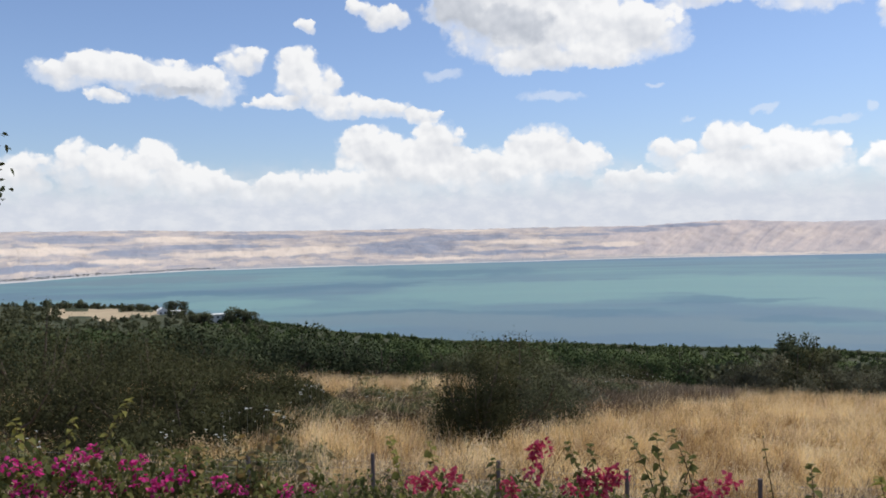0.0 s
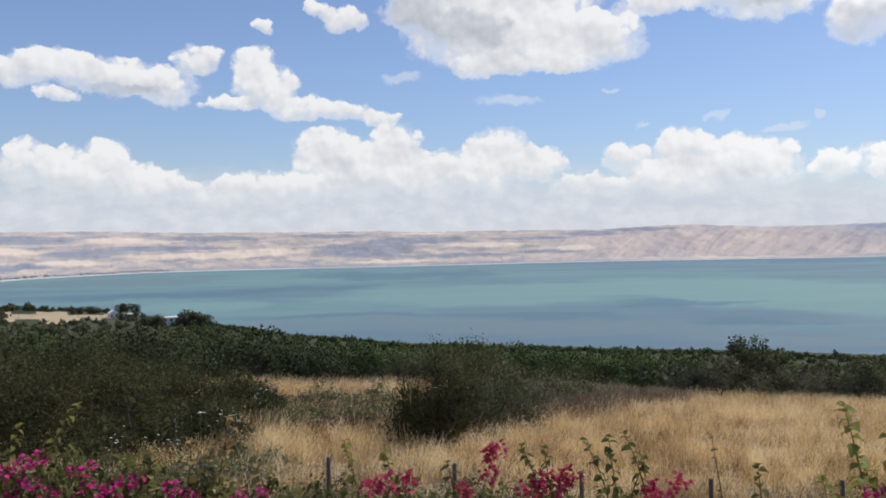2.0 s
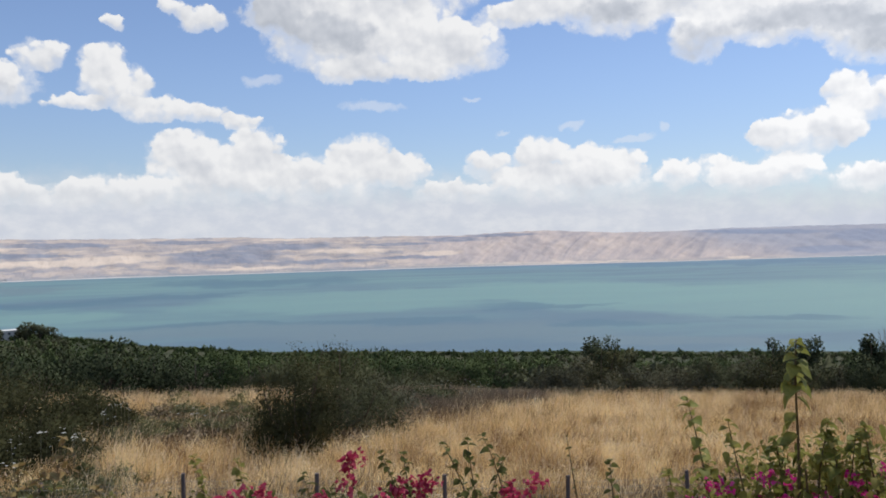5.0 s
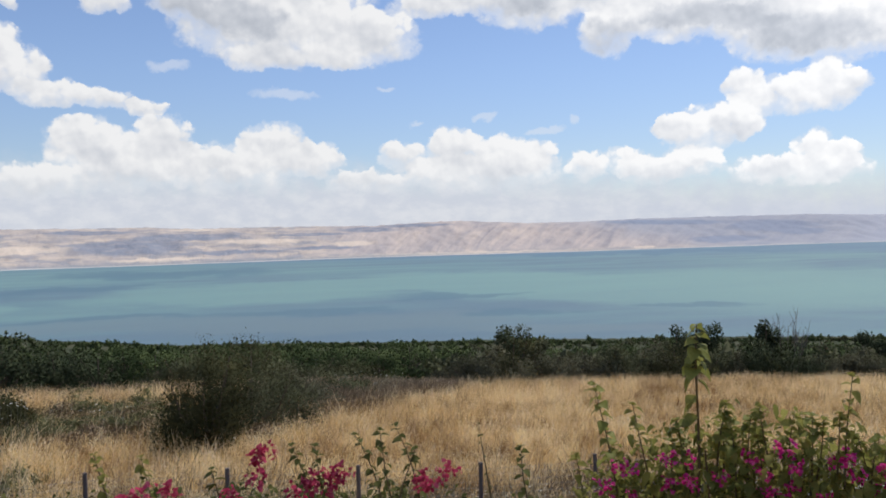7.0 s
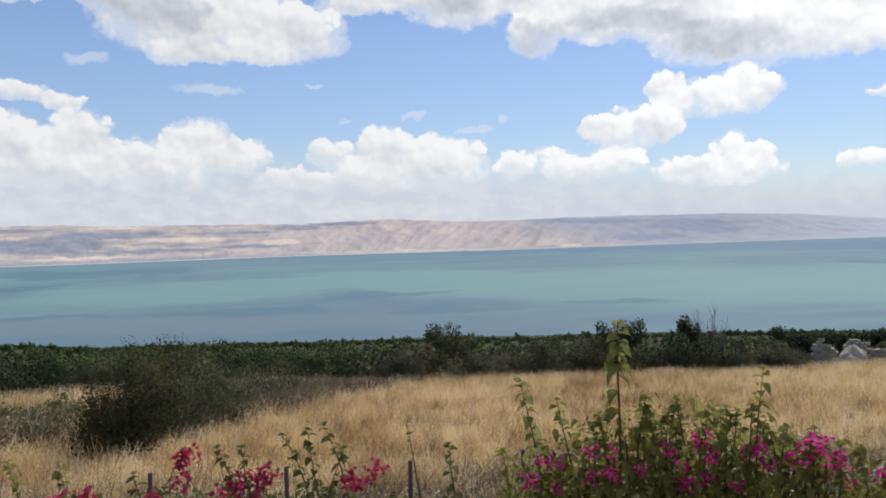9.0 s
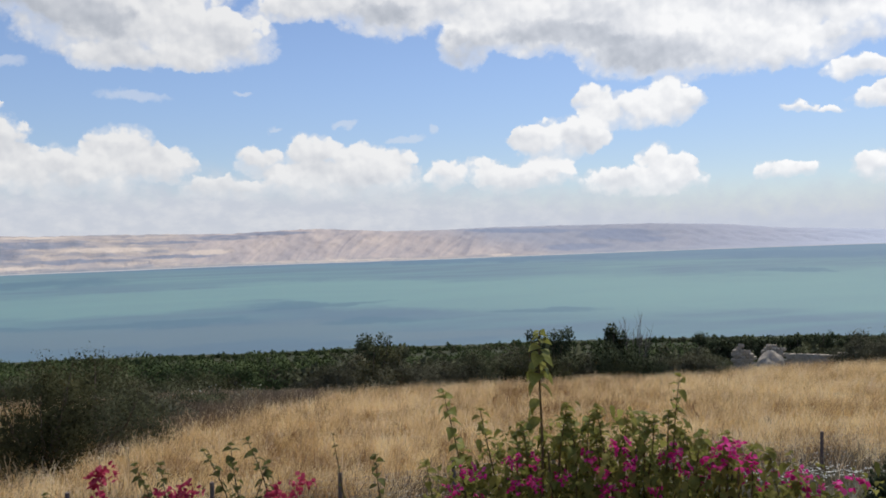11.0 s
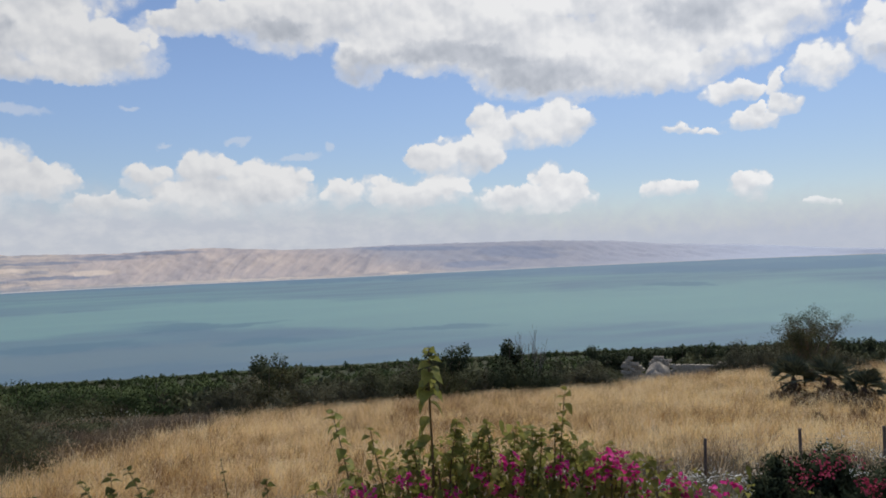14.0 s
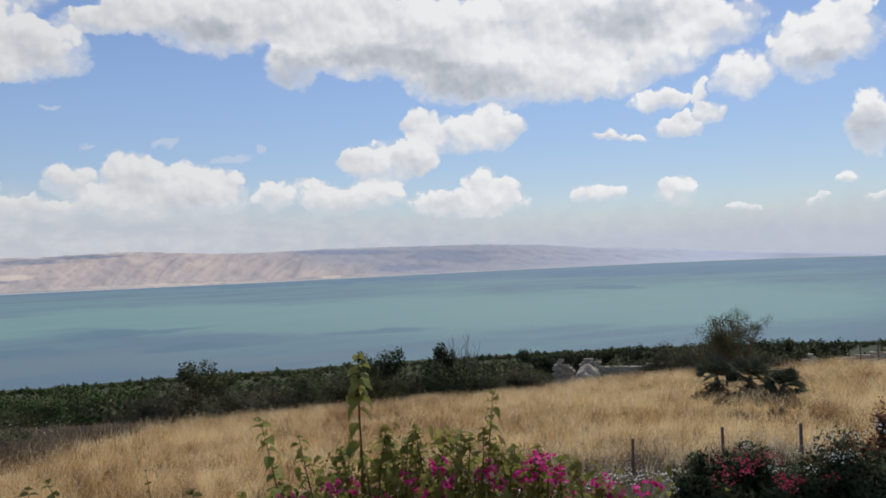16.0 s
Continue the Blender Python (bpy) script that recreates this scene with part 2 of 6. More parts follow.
def ground_near(g):
    pos = g.n("ShaderNodeTexCoord", out=3)
    a = g.noise(pos, 0.25, 5, 0.6)
    b = g.noise(pos, 3.0, 5, 0.65)
    straw = g.ramp(g.m("ADD", g.m("MULTIPLY", a, 0.55), g.m("MULTIPLY", b, 0.45)),
                   [(0.25, (0.20, 0.135, 0.07)), (0.5, (0.38, 0.27, 0.135)), (0.75, (0.52, 0.38, 0.19))])
    return principled(g, straw, 0.95, 0.1, b, 0.6, 0.1)


def ground_slope(g):
    pos = g.n("ShaderNodeTexCoord", out=3)
    a = g.noise(pos, 0.02, 5, 0.6)
    b = g.noise(pos, 0.3, 5, 0.65)
    col = g.ramp(g.m("ADD", g.m("MULTIPLY", a, 0.6), g.m("MULTIPLY", b, 0.4)),
                 [(0.35, (0.035, 0.046, 0.025)), (0.5, (0.06, 0.066, 0.036)), (0.66, (0.11, 0.10, 0.06)), (0.8, (0.22, 0.18, 0.11))])
    return principled(g, col, 0.95, 0.1, b, 0.6, 0.5)


# dark hill patches: cloud shadows, put into the hill colour
CLOUD_SHADE_HILL = [(-24.6, 33, 4.2, 15), (-21.3, -4, 3.0, 10), (-16.5, 8, 5.0, 9), (-13.2, 38, 4.5, 10), (-26.5, -30, 5, 8), (-2.5, -6, 4.6, 26), (1.2, 22, 4.6, 13), (-5, 42, 3.5, 8), (4.0, -26, 4.5, 7), (9.5, 24, 3.2, 7), (10.2, -20, 3.2, 6), (13.6, 38, 2.4, 12), (16.8, 53, 3.0, 10), (34, 48, 4.0, 13)]
CLOUD_SHADE_SOUTH = [(41.0, 26, 3.4, 30), (43.0, -2, 1.8, 16), (38.2, -24, 2.8, 15), (35.5, 44, 3.6, 12), (32, 52, 2.5, 8)]
PALE_HILL = [(-26.8, 4, 4.0, 11), (-22.2, -24, 2.4, 9), (-18.5, 32, 4.2, 12), (-13.5, -14, 6.0, 10), (-9.6, -6, 3.6, 12), (1.8, 47, 2.2, 6), (6.0, 4, 3.6, 9), (-0.5, -38, 4.0, 5), (12.5, -8, 2.0, 10), (20, -45, 8, 4), (33, -44, 1.0, 5), (42.6, -45, 1.5, 4), (47.8, -46, 1.6, 2.5)]


def hills_mat(g):
    # the muted violet palette has the distance haze mixed into it
    pos = g.n("ShaderNodeTexCoord", out=3)
    xyz = g.t.nodes.new("ShaderNodeSeparateXYZ")
    g.t.links.new(pos, xyz.inputs[0])
    turn = g.m("MULTIPLY", g.m("ARCTAN2", xyz.outputs[0], xyz.outputs[1]), 180 / math.pi)
    z = xyz.outputs[2]
    slope = g.n("ShaderNodeCombineXYZ", (turn, g.m("MULTIPLY", z, 0.028), 0.0))
    big = g.noise(slope, 0.35, 4, 0.6)
    wob = g.v("MULTIPLY_ADD", g.v("SUBTRACT", g.noise(slope, 1.1, 5, 0.6, out=1), (0.5, 0.5, 0.5)), (1.8, 0.40, 0), slope)
    # parcels of stubble and fallow, long across the slope
    cell = g.n("ShaderNodeTexVoronoi", {"Vector": g.v("MULTIPLY", wob, (0.75, 4.2, 0)), "Scale": 1.0}, 1)
    sep = g.t.nodes.new("ShaderNodeSeparateColor")
    g.t.links.new(cell, sep.inputs[0])
    band = g.noise(g.v("MULTIPLY", wob, (0.55, 3.4, 0)), 1.0, 6, 0.65)
    val = g.m("MULTIPLY_ADD", sep.outputs[0], 0.20, g.m("MULTIPLY_ADD", band, 0.75, 0.07))
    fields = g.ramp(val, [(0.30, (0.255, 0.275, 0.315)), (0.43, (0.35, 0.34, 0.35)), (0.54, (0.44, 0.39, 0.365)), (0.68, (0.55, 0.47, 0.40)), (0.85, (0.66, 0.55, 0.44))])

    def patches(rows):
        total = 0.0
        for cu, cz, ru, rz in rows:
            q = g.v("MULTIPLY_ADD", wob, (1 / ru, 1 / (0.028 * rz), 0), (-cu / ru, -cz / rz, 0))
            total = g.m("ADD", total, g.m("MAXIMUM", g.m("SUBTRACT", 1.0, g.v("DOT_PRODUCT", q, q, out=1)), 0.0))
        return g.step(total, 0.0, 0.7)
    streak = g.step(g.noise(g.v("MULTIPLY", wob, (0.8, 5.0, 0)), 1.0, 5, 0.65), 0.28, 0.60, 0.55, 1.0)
    # the fluted scarp: bare spurs, and gully shade put into darker streaks
    flute = g.n("ShaderNodeCombineXYZ", (g.m("MULTIPLY_ADD", z, -0.017, turn), g.m("MULTIPLY", z, 0.010), 0.0))
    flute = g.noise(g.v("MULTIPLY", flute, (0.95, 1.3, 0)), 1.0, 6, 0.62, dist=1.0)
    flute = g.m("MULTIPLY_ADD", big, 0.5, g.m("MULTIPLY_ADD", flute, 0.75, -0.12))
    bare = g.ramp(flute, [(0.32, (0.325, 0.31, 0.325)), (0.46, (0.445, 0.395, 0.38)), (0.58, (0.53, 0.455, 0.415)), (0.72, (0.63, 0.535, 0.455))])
    at_scarp = g.m("MULTIPLY", g.step(g.m("MULTIPLY_ADD", big, 4.0, turn), 11.5, 14.5), g.step(z, -46.0, -36.0))
    col = g.mix(at_scarp, fields, bare)
    col = g.mix(g.m("MULTIPLY", patches(PALE_HILL), 0.75), col, (0.70, 0.59, 0.48, 1))
    # cloud shadow painted over fields and scarp as dark blue
    col = g.mix(g.m("MULTIPLY", g.m("MULTIPLY", patches(CLOUD_SHADE_HILL), streak), 0.92), col, (0.245, 0.27, 0.325, 1))
    # scrub dotted about
    dots = g.step(g.noise(g.v("MULTIPLY", slope, (1.0, 2.2, 0)), 7.0, 4, 0.7), 0.56, 0.70)
    col = g.mix(g.m("MULTIPLY", dots, 0.35), col, (0.20, 0.225, 0.25, 1))
    # dark foot of reeds and trees along the water
    foot = g.m("MULTIPLY", g.step(g.m("MULTIPLY_ADD", band, 16.0, z), -30.0, -41.0), g.step(turn, 30.0, 14.0))
    col = g.mix(g.m("MULTIPLY", foot, 0.55), col, (0.26, 0.29, 0.32, 1))
    # southern hills greyer, then paler: distance haze put into the colour
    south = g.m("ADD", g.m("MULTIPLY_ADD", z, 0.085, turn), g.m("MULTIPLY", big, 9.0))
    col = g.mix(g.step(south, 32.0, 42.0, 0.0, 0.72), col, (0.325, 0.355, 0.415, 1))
    # cloud shadow painted on the southern slopes too
    col = g.mix(g.m("MULTIPLY", patches(CLOUD_SHADE_SOUTH), 0.62), col, (0.255, 0.295, 0.375, 1))
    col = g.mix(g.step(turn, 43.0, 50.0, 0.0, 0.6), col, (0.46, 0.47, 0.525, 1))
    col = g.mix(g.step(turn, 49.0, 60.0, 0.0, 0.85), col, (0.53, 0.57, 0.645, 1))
    return principled(g, col, 1.0, 0.0, g.noise(wob, 1.6, 6, 0.6), 0.55, 9.0)


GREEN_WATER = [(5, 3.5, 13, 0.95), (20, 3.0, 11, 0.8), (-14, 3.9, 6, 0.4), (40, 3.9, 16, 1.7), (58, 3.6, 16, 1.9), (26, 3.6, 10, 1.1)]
GREY_WATER = [(-3, 5.2, 11, 0.6), (12, 5.8, 16, 0.8), (28, 6.5, 10, 0.4), (-20, 2.0, 10, 0.2)]
WIND_SHADE_WATER = [(-16, 3.0, 9, 0.25), (-6.5, 2.75, 6, 0.22), (0, 2.0, 9, 0.35), (-4, 4.75, 8, 0.2), (20, 4.05, 5.5, 0.22), (17, 4.3, 3, 0.14), (24, 5.4, 5, 0.25), (9, 4.9, 9, 0.25), (52, 2.3, 3, 0.10), (58, 1.2, 14, 0.32), (33, 1.3, 14, 0.15), (36, 4.9, 5, 0.2)]


def water_mat(g):
    pos = g.n("ShaderNodeTexCoord", out=3)
    wob = g.v("MULTIPLY_ADD", g.v("SUBTRACT", g.noise(pos, 0.0012, 3, 0.5, out=1), (0.5, 0.5, 0.5)), (500, 500, 0), pos)
    wide = g.n("ShaderNodeMapping", {"Vector": wob, "Rotation": (0, 0, radians(20)), "Scale": (0.0010, 0.0020, 0)})
    a = g.noise(wide, 1.0, 3, 0.5)
    fine = g.n("ShaderNodeMapping", {"Vector": wob, "Rotation": (0, 0, radians(20)), "Scale": (0.0035, 0.012, 0)})
    b = g.noise(fine, 1.0, 5, 0.6)
    val = g.m("ADD", g.m("MULTIPLY", a, 0.56), g.m("MULTIPLY", b, 0.44))
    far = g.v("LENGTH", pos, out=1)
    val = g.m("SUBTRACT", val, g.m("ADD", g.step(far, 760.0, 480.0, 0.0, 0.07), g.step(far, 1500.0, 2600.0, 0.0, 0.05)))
    col = g.ramp(val, [(0.34, (0.105, 0.165, 0.208)), (0.43, (0.118, 0.19, 0.224)), (0.48, (0.130, 0.220, 0.236)), (0.58, (0.155, 0.262, 0.254))])
    # water patches: turn from +y, angle under the eye, half width and half height, in degrees
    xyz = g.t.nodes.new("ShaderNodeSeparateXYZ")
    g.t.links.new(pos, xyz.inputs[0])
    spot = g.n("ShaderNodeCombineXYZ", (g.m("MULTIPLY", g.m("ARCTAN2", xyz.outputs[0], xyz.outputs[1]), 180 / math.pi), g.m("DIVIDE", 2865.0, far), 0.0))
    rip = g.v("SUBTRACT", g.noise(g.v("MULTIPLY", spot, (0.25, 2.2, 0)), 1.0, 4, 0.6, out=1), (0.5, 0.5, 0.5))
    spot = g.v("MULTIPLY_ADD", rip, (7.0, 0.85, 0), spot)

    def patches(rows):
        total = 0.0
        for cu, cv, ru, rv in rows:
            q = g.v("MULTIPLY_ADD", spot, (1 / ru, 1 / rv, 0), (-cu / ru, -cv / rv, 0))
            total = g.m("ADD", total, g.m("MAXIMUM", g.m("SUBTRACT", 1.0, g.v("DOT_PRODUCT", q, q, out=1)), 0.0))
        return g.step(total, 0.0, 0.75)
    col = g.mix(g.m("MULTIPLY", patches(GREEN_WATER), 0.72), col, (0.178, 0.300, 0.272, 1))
    col = g.mix(g.m("MULTIPLY", patches(GREY_WATER), 0.75), col, (0.142, 0.200, 0.219, 1))
    # dark streaks: wind on the water and cloud shadow, both put into the colour
    col = g.mix(g.m("MULTIPLY", patches(WIND_SHADE_WATER), 0.75), col, (0.082, 0.158, 0.200, 1))
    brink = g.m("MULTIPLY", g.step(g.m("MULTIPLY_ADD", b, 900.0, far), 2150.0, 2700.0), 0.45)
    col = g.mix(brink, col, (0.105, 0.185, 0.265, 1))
    waves = g.noise(g.v("MULTIPLY", pos, (0.12, 0.3, 0.1)), 1.0, 5, 0.6)
    return principled(g, col, 0.55, 0.15, waves, 0.25, 0.5)


M_FIELD = material("dry_grass_soil", ground_near)
M_SLOPE = material("scrub_soil", ground_slope)
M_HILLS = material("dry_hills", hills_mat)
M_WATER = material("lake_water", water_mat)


def straw_mat(stops):
    """Dry stems: tufts pale and brown at three sizes, and each stem a little its own."""
    def build(g):
        own = g.n("ShaderNodeNewGeometry", out=8)
        pos = g.v("MULTIPLY", g.n("ShaderNodeTexCoord", out=3), (1, 1, 0.4))
        tuft = g.step(g.noise(pos, 1.5, 3, 0.55), 0.34, 0.66)
        patch = g.step(g.noise(pos, 0.42, 4, 0.6), 0.38, 0.62)
        wide = g.step(g.noise(pos, 0.085, 3, 0.5), 0.35, 0.65)
        val = g.m("MULTIPLY_ADD", tuft, 0.30, g.m("MULTIPLY", own, 0.20))
        val = g.m("MULTIPLY_ADD", patch, 0.32, val)
        val = g.m("MULTIPLY_ADD", wide, 0.18, val)
        col = g.ramp(val, stops)
        return g.n("ShaderNodeMixShader", (0.35, principled(g, col, 0.6, 0.12), g.n("ShaderNodeBsdfTranslucent", (col,))))
    return build


M_STRAW = material("straw", straw_mat([(0.24, (0.20, 0.115, 0.055)), (0.40, (0.50, 0.335, 0.155)), (0.54, (0.80, 0.60, 0.29)), (0.70, (0.96, 0.80, 0.48))]))
M_HEADS = material("grass_heads", straw_mat([(0.1, (0.46, 0.31, 0.16)), (0.5, (0.74, 0.56, 0.34)), (0.9, (0.88, 0.76, 0.54))]))
M_BARK = plain("bark", (0.13, 0.10, 0.075), 0.9, 0.1, 0.4, 8)
M_DEAD = plain("dead_wood", (0.20, 0.175, 0.15), 0.9, 0.1, 0.3, 5)
M_SHRUB = foliage("shrub_leaf", [(0.1, (0.045, 0.046, 0.023)), (0.5, (0.066, 0.068, 0.032)), (0.9, (0.104, 0.101, 0.049))], 0.28, slow_part=0.88, spec=0.03)
M_OLIVE = foliage("scrub_leaf", [(0.1, (0.064, 0.069, 0.038)), (0.5, (0.096, 0.102, 0.056)), (0.9, (0.150, 0.152, 0.088))], 0.28, slow_part=0.88, spec=0.03)
M_DUN = foliage("dun_leaf", [(0.1, (0.072, 0.071, 0.046)), (0.5, (0.104, 0.102, 0.066)), (0.9, (0.156, 0.152, 0.100))], 0.28, slow_part=0.88, spec=0.03)
M_FAROFF = foliage("far_leaf", [(0.1, (0.27, 0.295, 0.30)), (0.9, (0.35, 0.37, 0.365))], slow_part=0.4, spec=0.0)
M_WEED = foliage("green_weed", [(0.1, (0.092, 0.096, 0.044)), (0.5, (0.155, 0.158, 0.076)), (0.9, (0.27, 0.255, 0.14))], 0.3, slow_part=0.6, spec=0.05)
M_GREY = foliage("grey_weed", [(0.1, (0.12, 0.115, 0.072)), (0.5, (0.21, 0.195, 0.128)), (0.9, (0.37, 0.34, 0.245))], slow_part=0.4)
M_BRUSH = foliage("dead_brush", [(0.1, (0.13, 0.095, 0.062)), (0.5, (0.22, 0.165, 0.105)), (0.9, (0.34, 0.255, 0.16))], slow_part=0.5)
M_ORCHARD = foliage("orchard_leaf", [(0.1, (0.036, 0.052, 0.023)), (0.5, (0.063, 0.088, 0.036)), (0.9, (0.118, 0.145, 0.060))], 0.15, 0.7, True, spec=0.03)
M_DARK = foliage("dark_leaf", [(0.1, (0.031, 0.041, 0.022)), (0.5, (0.051, 0.064, 0.034)), (0.9, (0.088, 0.102, 0.054))], 0.1, 0.7, spec=0.03)
M_HEDGE = foliage("hedge_leaf", [(0.05, (0.112, 0.118, 0.032)), (0.4, (0.195, 0.196, 0.052)), (0.75, (0.320, 0.296, 0.085)), (0.95, (0.46, 0.35, 0.125))], 0.52, 0.6, slow_size=5.0, slow_part=0.35, spec=0.08)
# hedge_leaf again but darker: shade put into the leaf colour
M_SHADE = foliage("shaded_leaf", [(0.05, (0.050, 0.060, 0.021)), (0.4, (0.092, 0.102, 0.034)), (0.75, (0.162, 0.164, 0.054)), (0.95, (0.25, 0.20, 0.076))], 0.42, 0.6, slow_size=3.0, slow_part=0.4, spec=0.06)
M_YOUNG = foliage("young_leaf", [(0.05, (0.132, 0.150, 0.038)), (0.5, (0.222, 0.234, 0.062)), (0.95, (0.372, 0.360, 0.108))], 0.40, 0.55, True, slow_size=7.0, slow_part=0.5, spec=0.12)
M_REDLEAF = foliage("bronze_leaf", [(0.1, (0.16, 0.09, 0.04)), (0.5, (0.26, 0.175, 0.072)), (0.9, (0.32, 0.285, 0.11))], 0.3, 0.55, slow_size=5.0)
M_RUST = foliage("rust_leaf", [(0.1, (0.11, 0.045, 0.024)), (0.5, (0.19, 0.080, 0.040)), (0.9, (0.27, 0.13, 0.065))], 0.25, 0.6, slow_size=3.0)
M_MAGENTA = foliage("magenta_bract", [(0.1, (0.42, 0.018, 0.14)), (0.5, (0.66, 0.045, 0.27)), (0.9, (0.82, 0.15, 0.43))], 0.45, 0.8, slow_size=8.0)
M_CRIMSON = foliage("crimson_bract", [(0.1, (0.32, 0.03, 0.07)), (0.5, (0.50, 0.058, 0.125)), (0.9, (0.60, 0.14, 0.20))], 0.4, 0.8, slow_size=8.0)
M_WHITEFL = foliage("white_petal", [(0.1, (0.62, 0.62, 0.55)), (0.9, (0.82, 0.82, 0.76))], 0.2, 0.7)
M_STEM = plain("green_stem", (0.10, 0.075, 0.04), 0.7, 0.2, 0.35, 12)
M_POST = plain("weathered_post", (0.135, 0.112, 0.105), 0.85, 0.2, 0.35, 7)
M_WIRE = plain("galvanised_wire", (0.30, 0.29, 0.27), 0.6, 0.4, 0.2, 9)
M_STONE = plain("pale_stone", (0.42, 0.36, 0.285), 0.95, 0.1, 0.5, 1.7)
M_WALL = plain("white_plaster", (0.72, 0.70, 0.66), 0.9, 0.2, 0.12, 0.6)
M_PANE = plain("dark_glass", (0.05, 0.06, 0.07), 0.2, 0.5, 0.2, 1.0)
M_TAN = plain("stubble", (0.40, 0.32, 0.215), 1.0, 0.0, 0.35, 0.035)
M_SAND = plain("shore_stones", (0.50, 0.48, 0.46), 1.0, 0.0, 0.45, 0.004)
M_PALM = foliage("palm_frond", [(0.1, (0.055, 0.066, 0.042)), (0.5, (0.095, 0.108, 0.068)), (0.9, (0.17, 0.18, 0.115))], 0.1, 0.6)
M_LAWN = plain("lawn", (0.055, 0.080, 0.024), 0.95, 0.1, 0.4, 3.0)


# ------------------------------------------------------------------ the lie of the land
LAKE = -50.0                            # the lake's level under the eye


def table(pairs):
    xs, ys = [p[0] for p in pairs], [p[1] for p in pairs]
    return lambda u: np.interp(u, xs, ys)


near_shore = table([(-40, 950), (-30, 900), (-25, 820), (-20, 740), (-17, 640), (-14, 570), (-8, 465), (0, 402), (15, 374), (30, 376), (45, 400), (65, 445), (90, 560)])
far_dip = table([(-60, 2.4), (-40, 2.2), (-27.7, 1.80), (-24.5, 1.63), (-17.6, 1.42), (-10, 1.37), (-2, 1.36), (6, 1.31), (14, 1.22), (21, 1.19), (28, 1.13), (34, 1.04), (42, 0.90), (49, 0.79), (57, 0.66), (64, 0.60), (75, 0.60), (100, 0.7)])
hill_rise = table([(-60, 1.4), (-27.7, 1.30), (-21, 1.32), (-14, 1.16), (-6, 1.12), (-1.3, 1.13), (2, 0.98), (6, 1.03), (14, 0.98), (17.5, 1.15), (20, 1.2), (25, 0.93), (28, 0.93), (32.4, 1.04), (38, 1.04), (43.5, 1.02), (48.4, 0.83), (51.5, 0.52), (57, 0.27), (62.7, -0.15), (70, -0.45), (100, -0.45)])
crest_far = table([(-40, 45), (20, 45), (46, 60), (67, 75), (90, 80)])
crest_dip = table([(-40, 9.0), (-10, 9.0), (0, 9.5), (20, 10.25), (30, 10.05), (37, 9.75), (46, 9.35), (52, 8.45), (58, 7.9), (67, 7.1), (90, 6.9)])
fence_z = table([(-40, -5.4), (-10, -5.5), (20, -5.75), (54, -6.4), (90, -6.8)])
sag = table([(-40, 2.3), (-16, 2.2), (-8, 1.7), (0, 1.4), (20, 1.3), (90, 1.3)])


def ease(a, b, x):
    t = np.clip((x - a) / (b - a), 0, 1)
    return t * t * (3 - 2 * t)


def rough(x, y, size, seed=0.0):
    """Cheap smooth noise of sines, about -1 to 1."""
    out, amp = 0, 0.5
    for i in range(4):
        k = 2 ** i / size
        a = 1.3 * i + seed
        out = out + amp * np.sin(k * (x * math.cos(a) + y * math.sin(a)) * 6.28 + 2.1 * i + 1.7 * np.sin(k * (y * math.cos(a) - x * math.sin(a)) * 4.1 + seed))
        amp *= 0.6
    return out


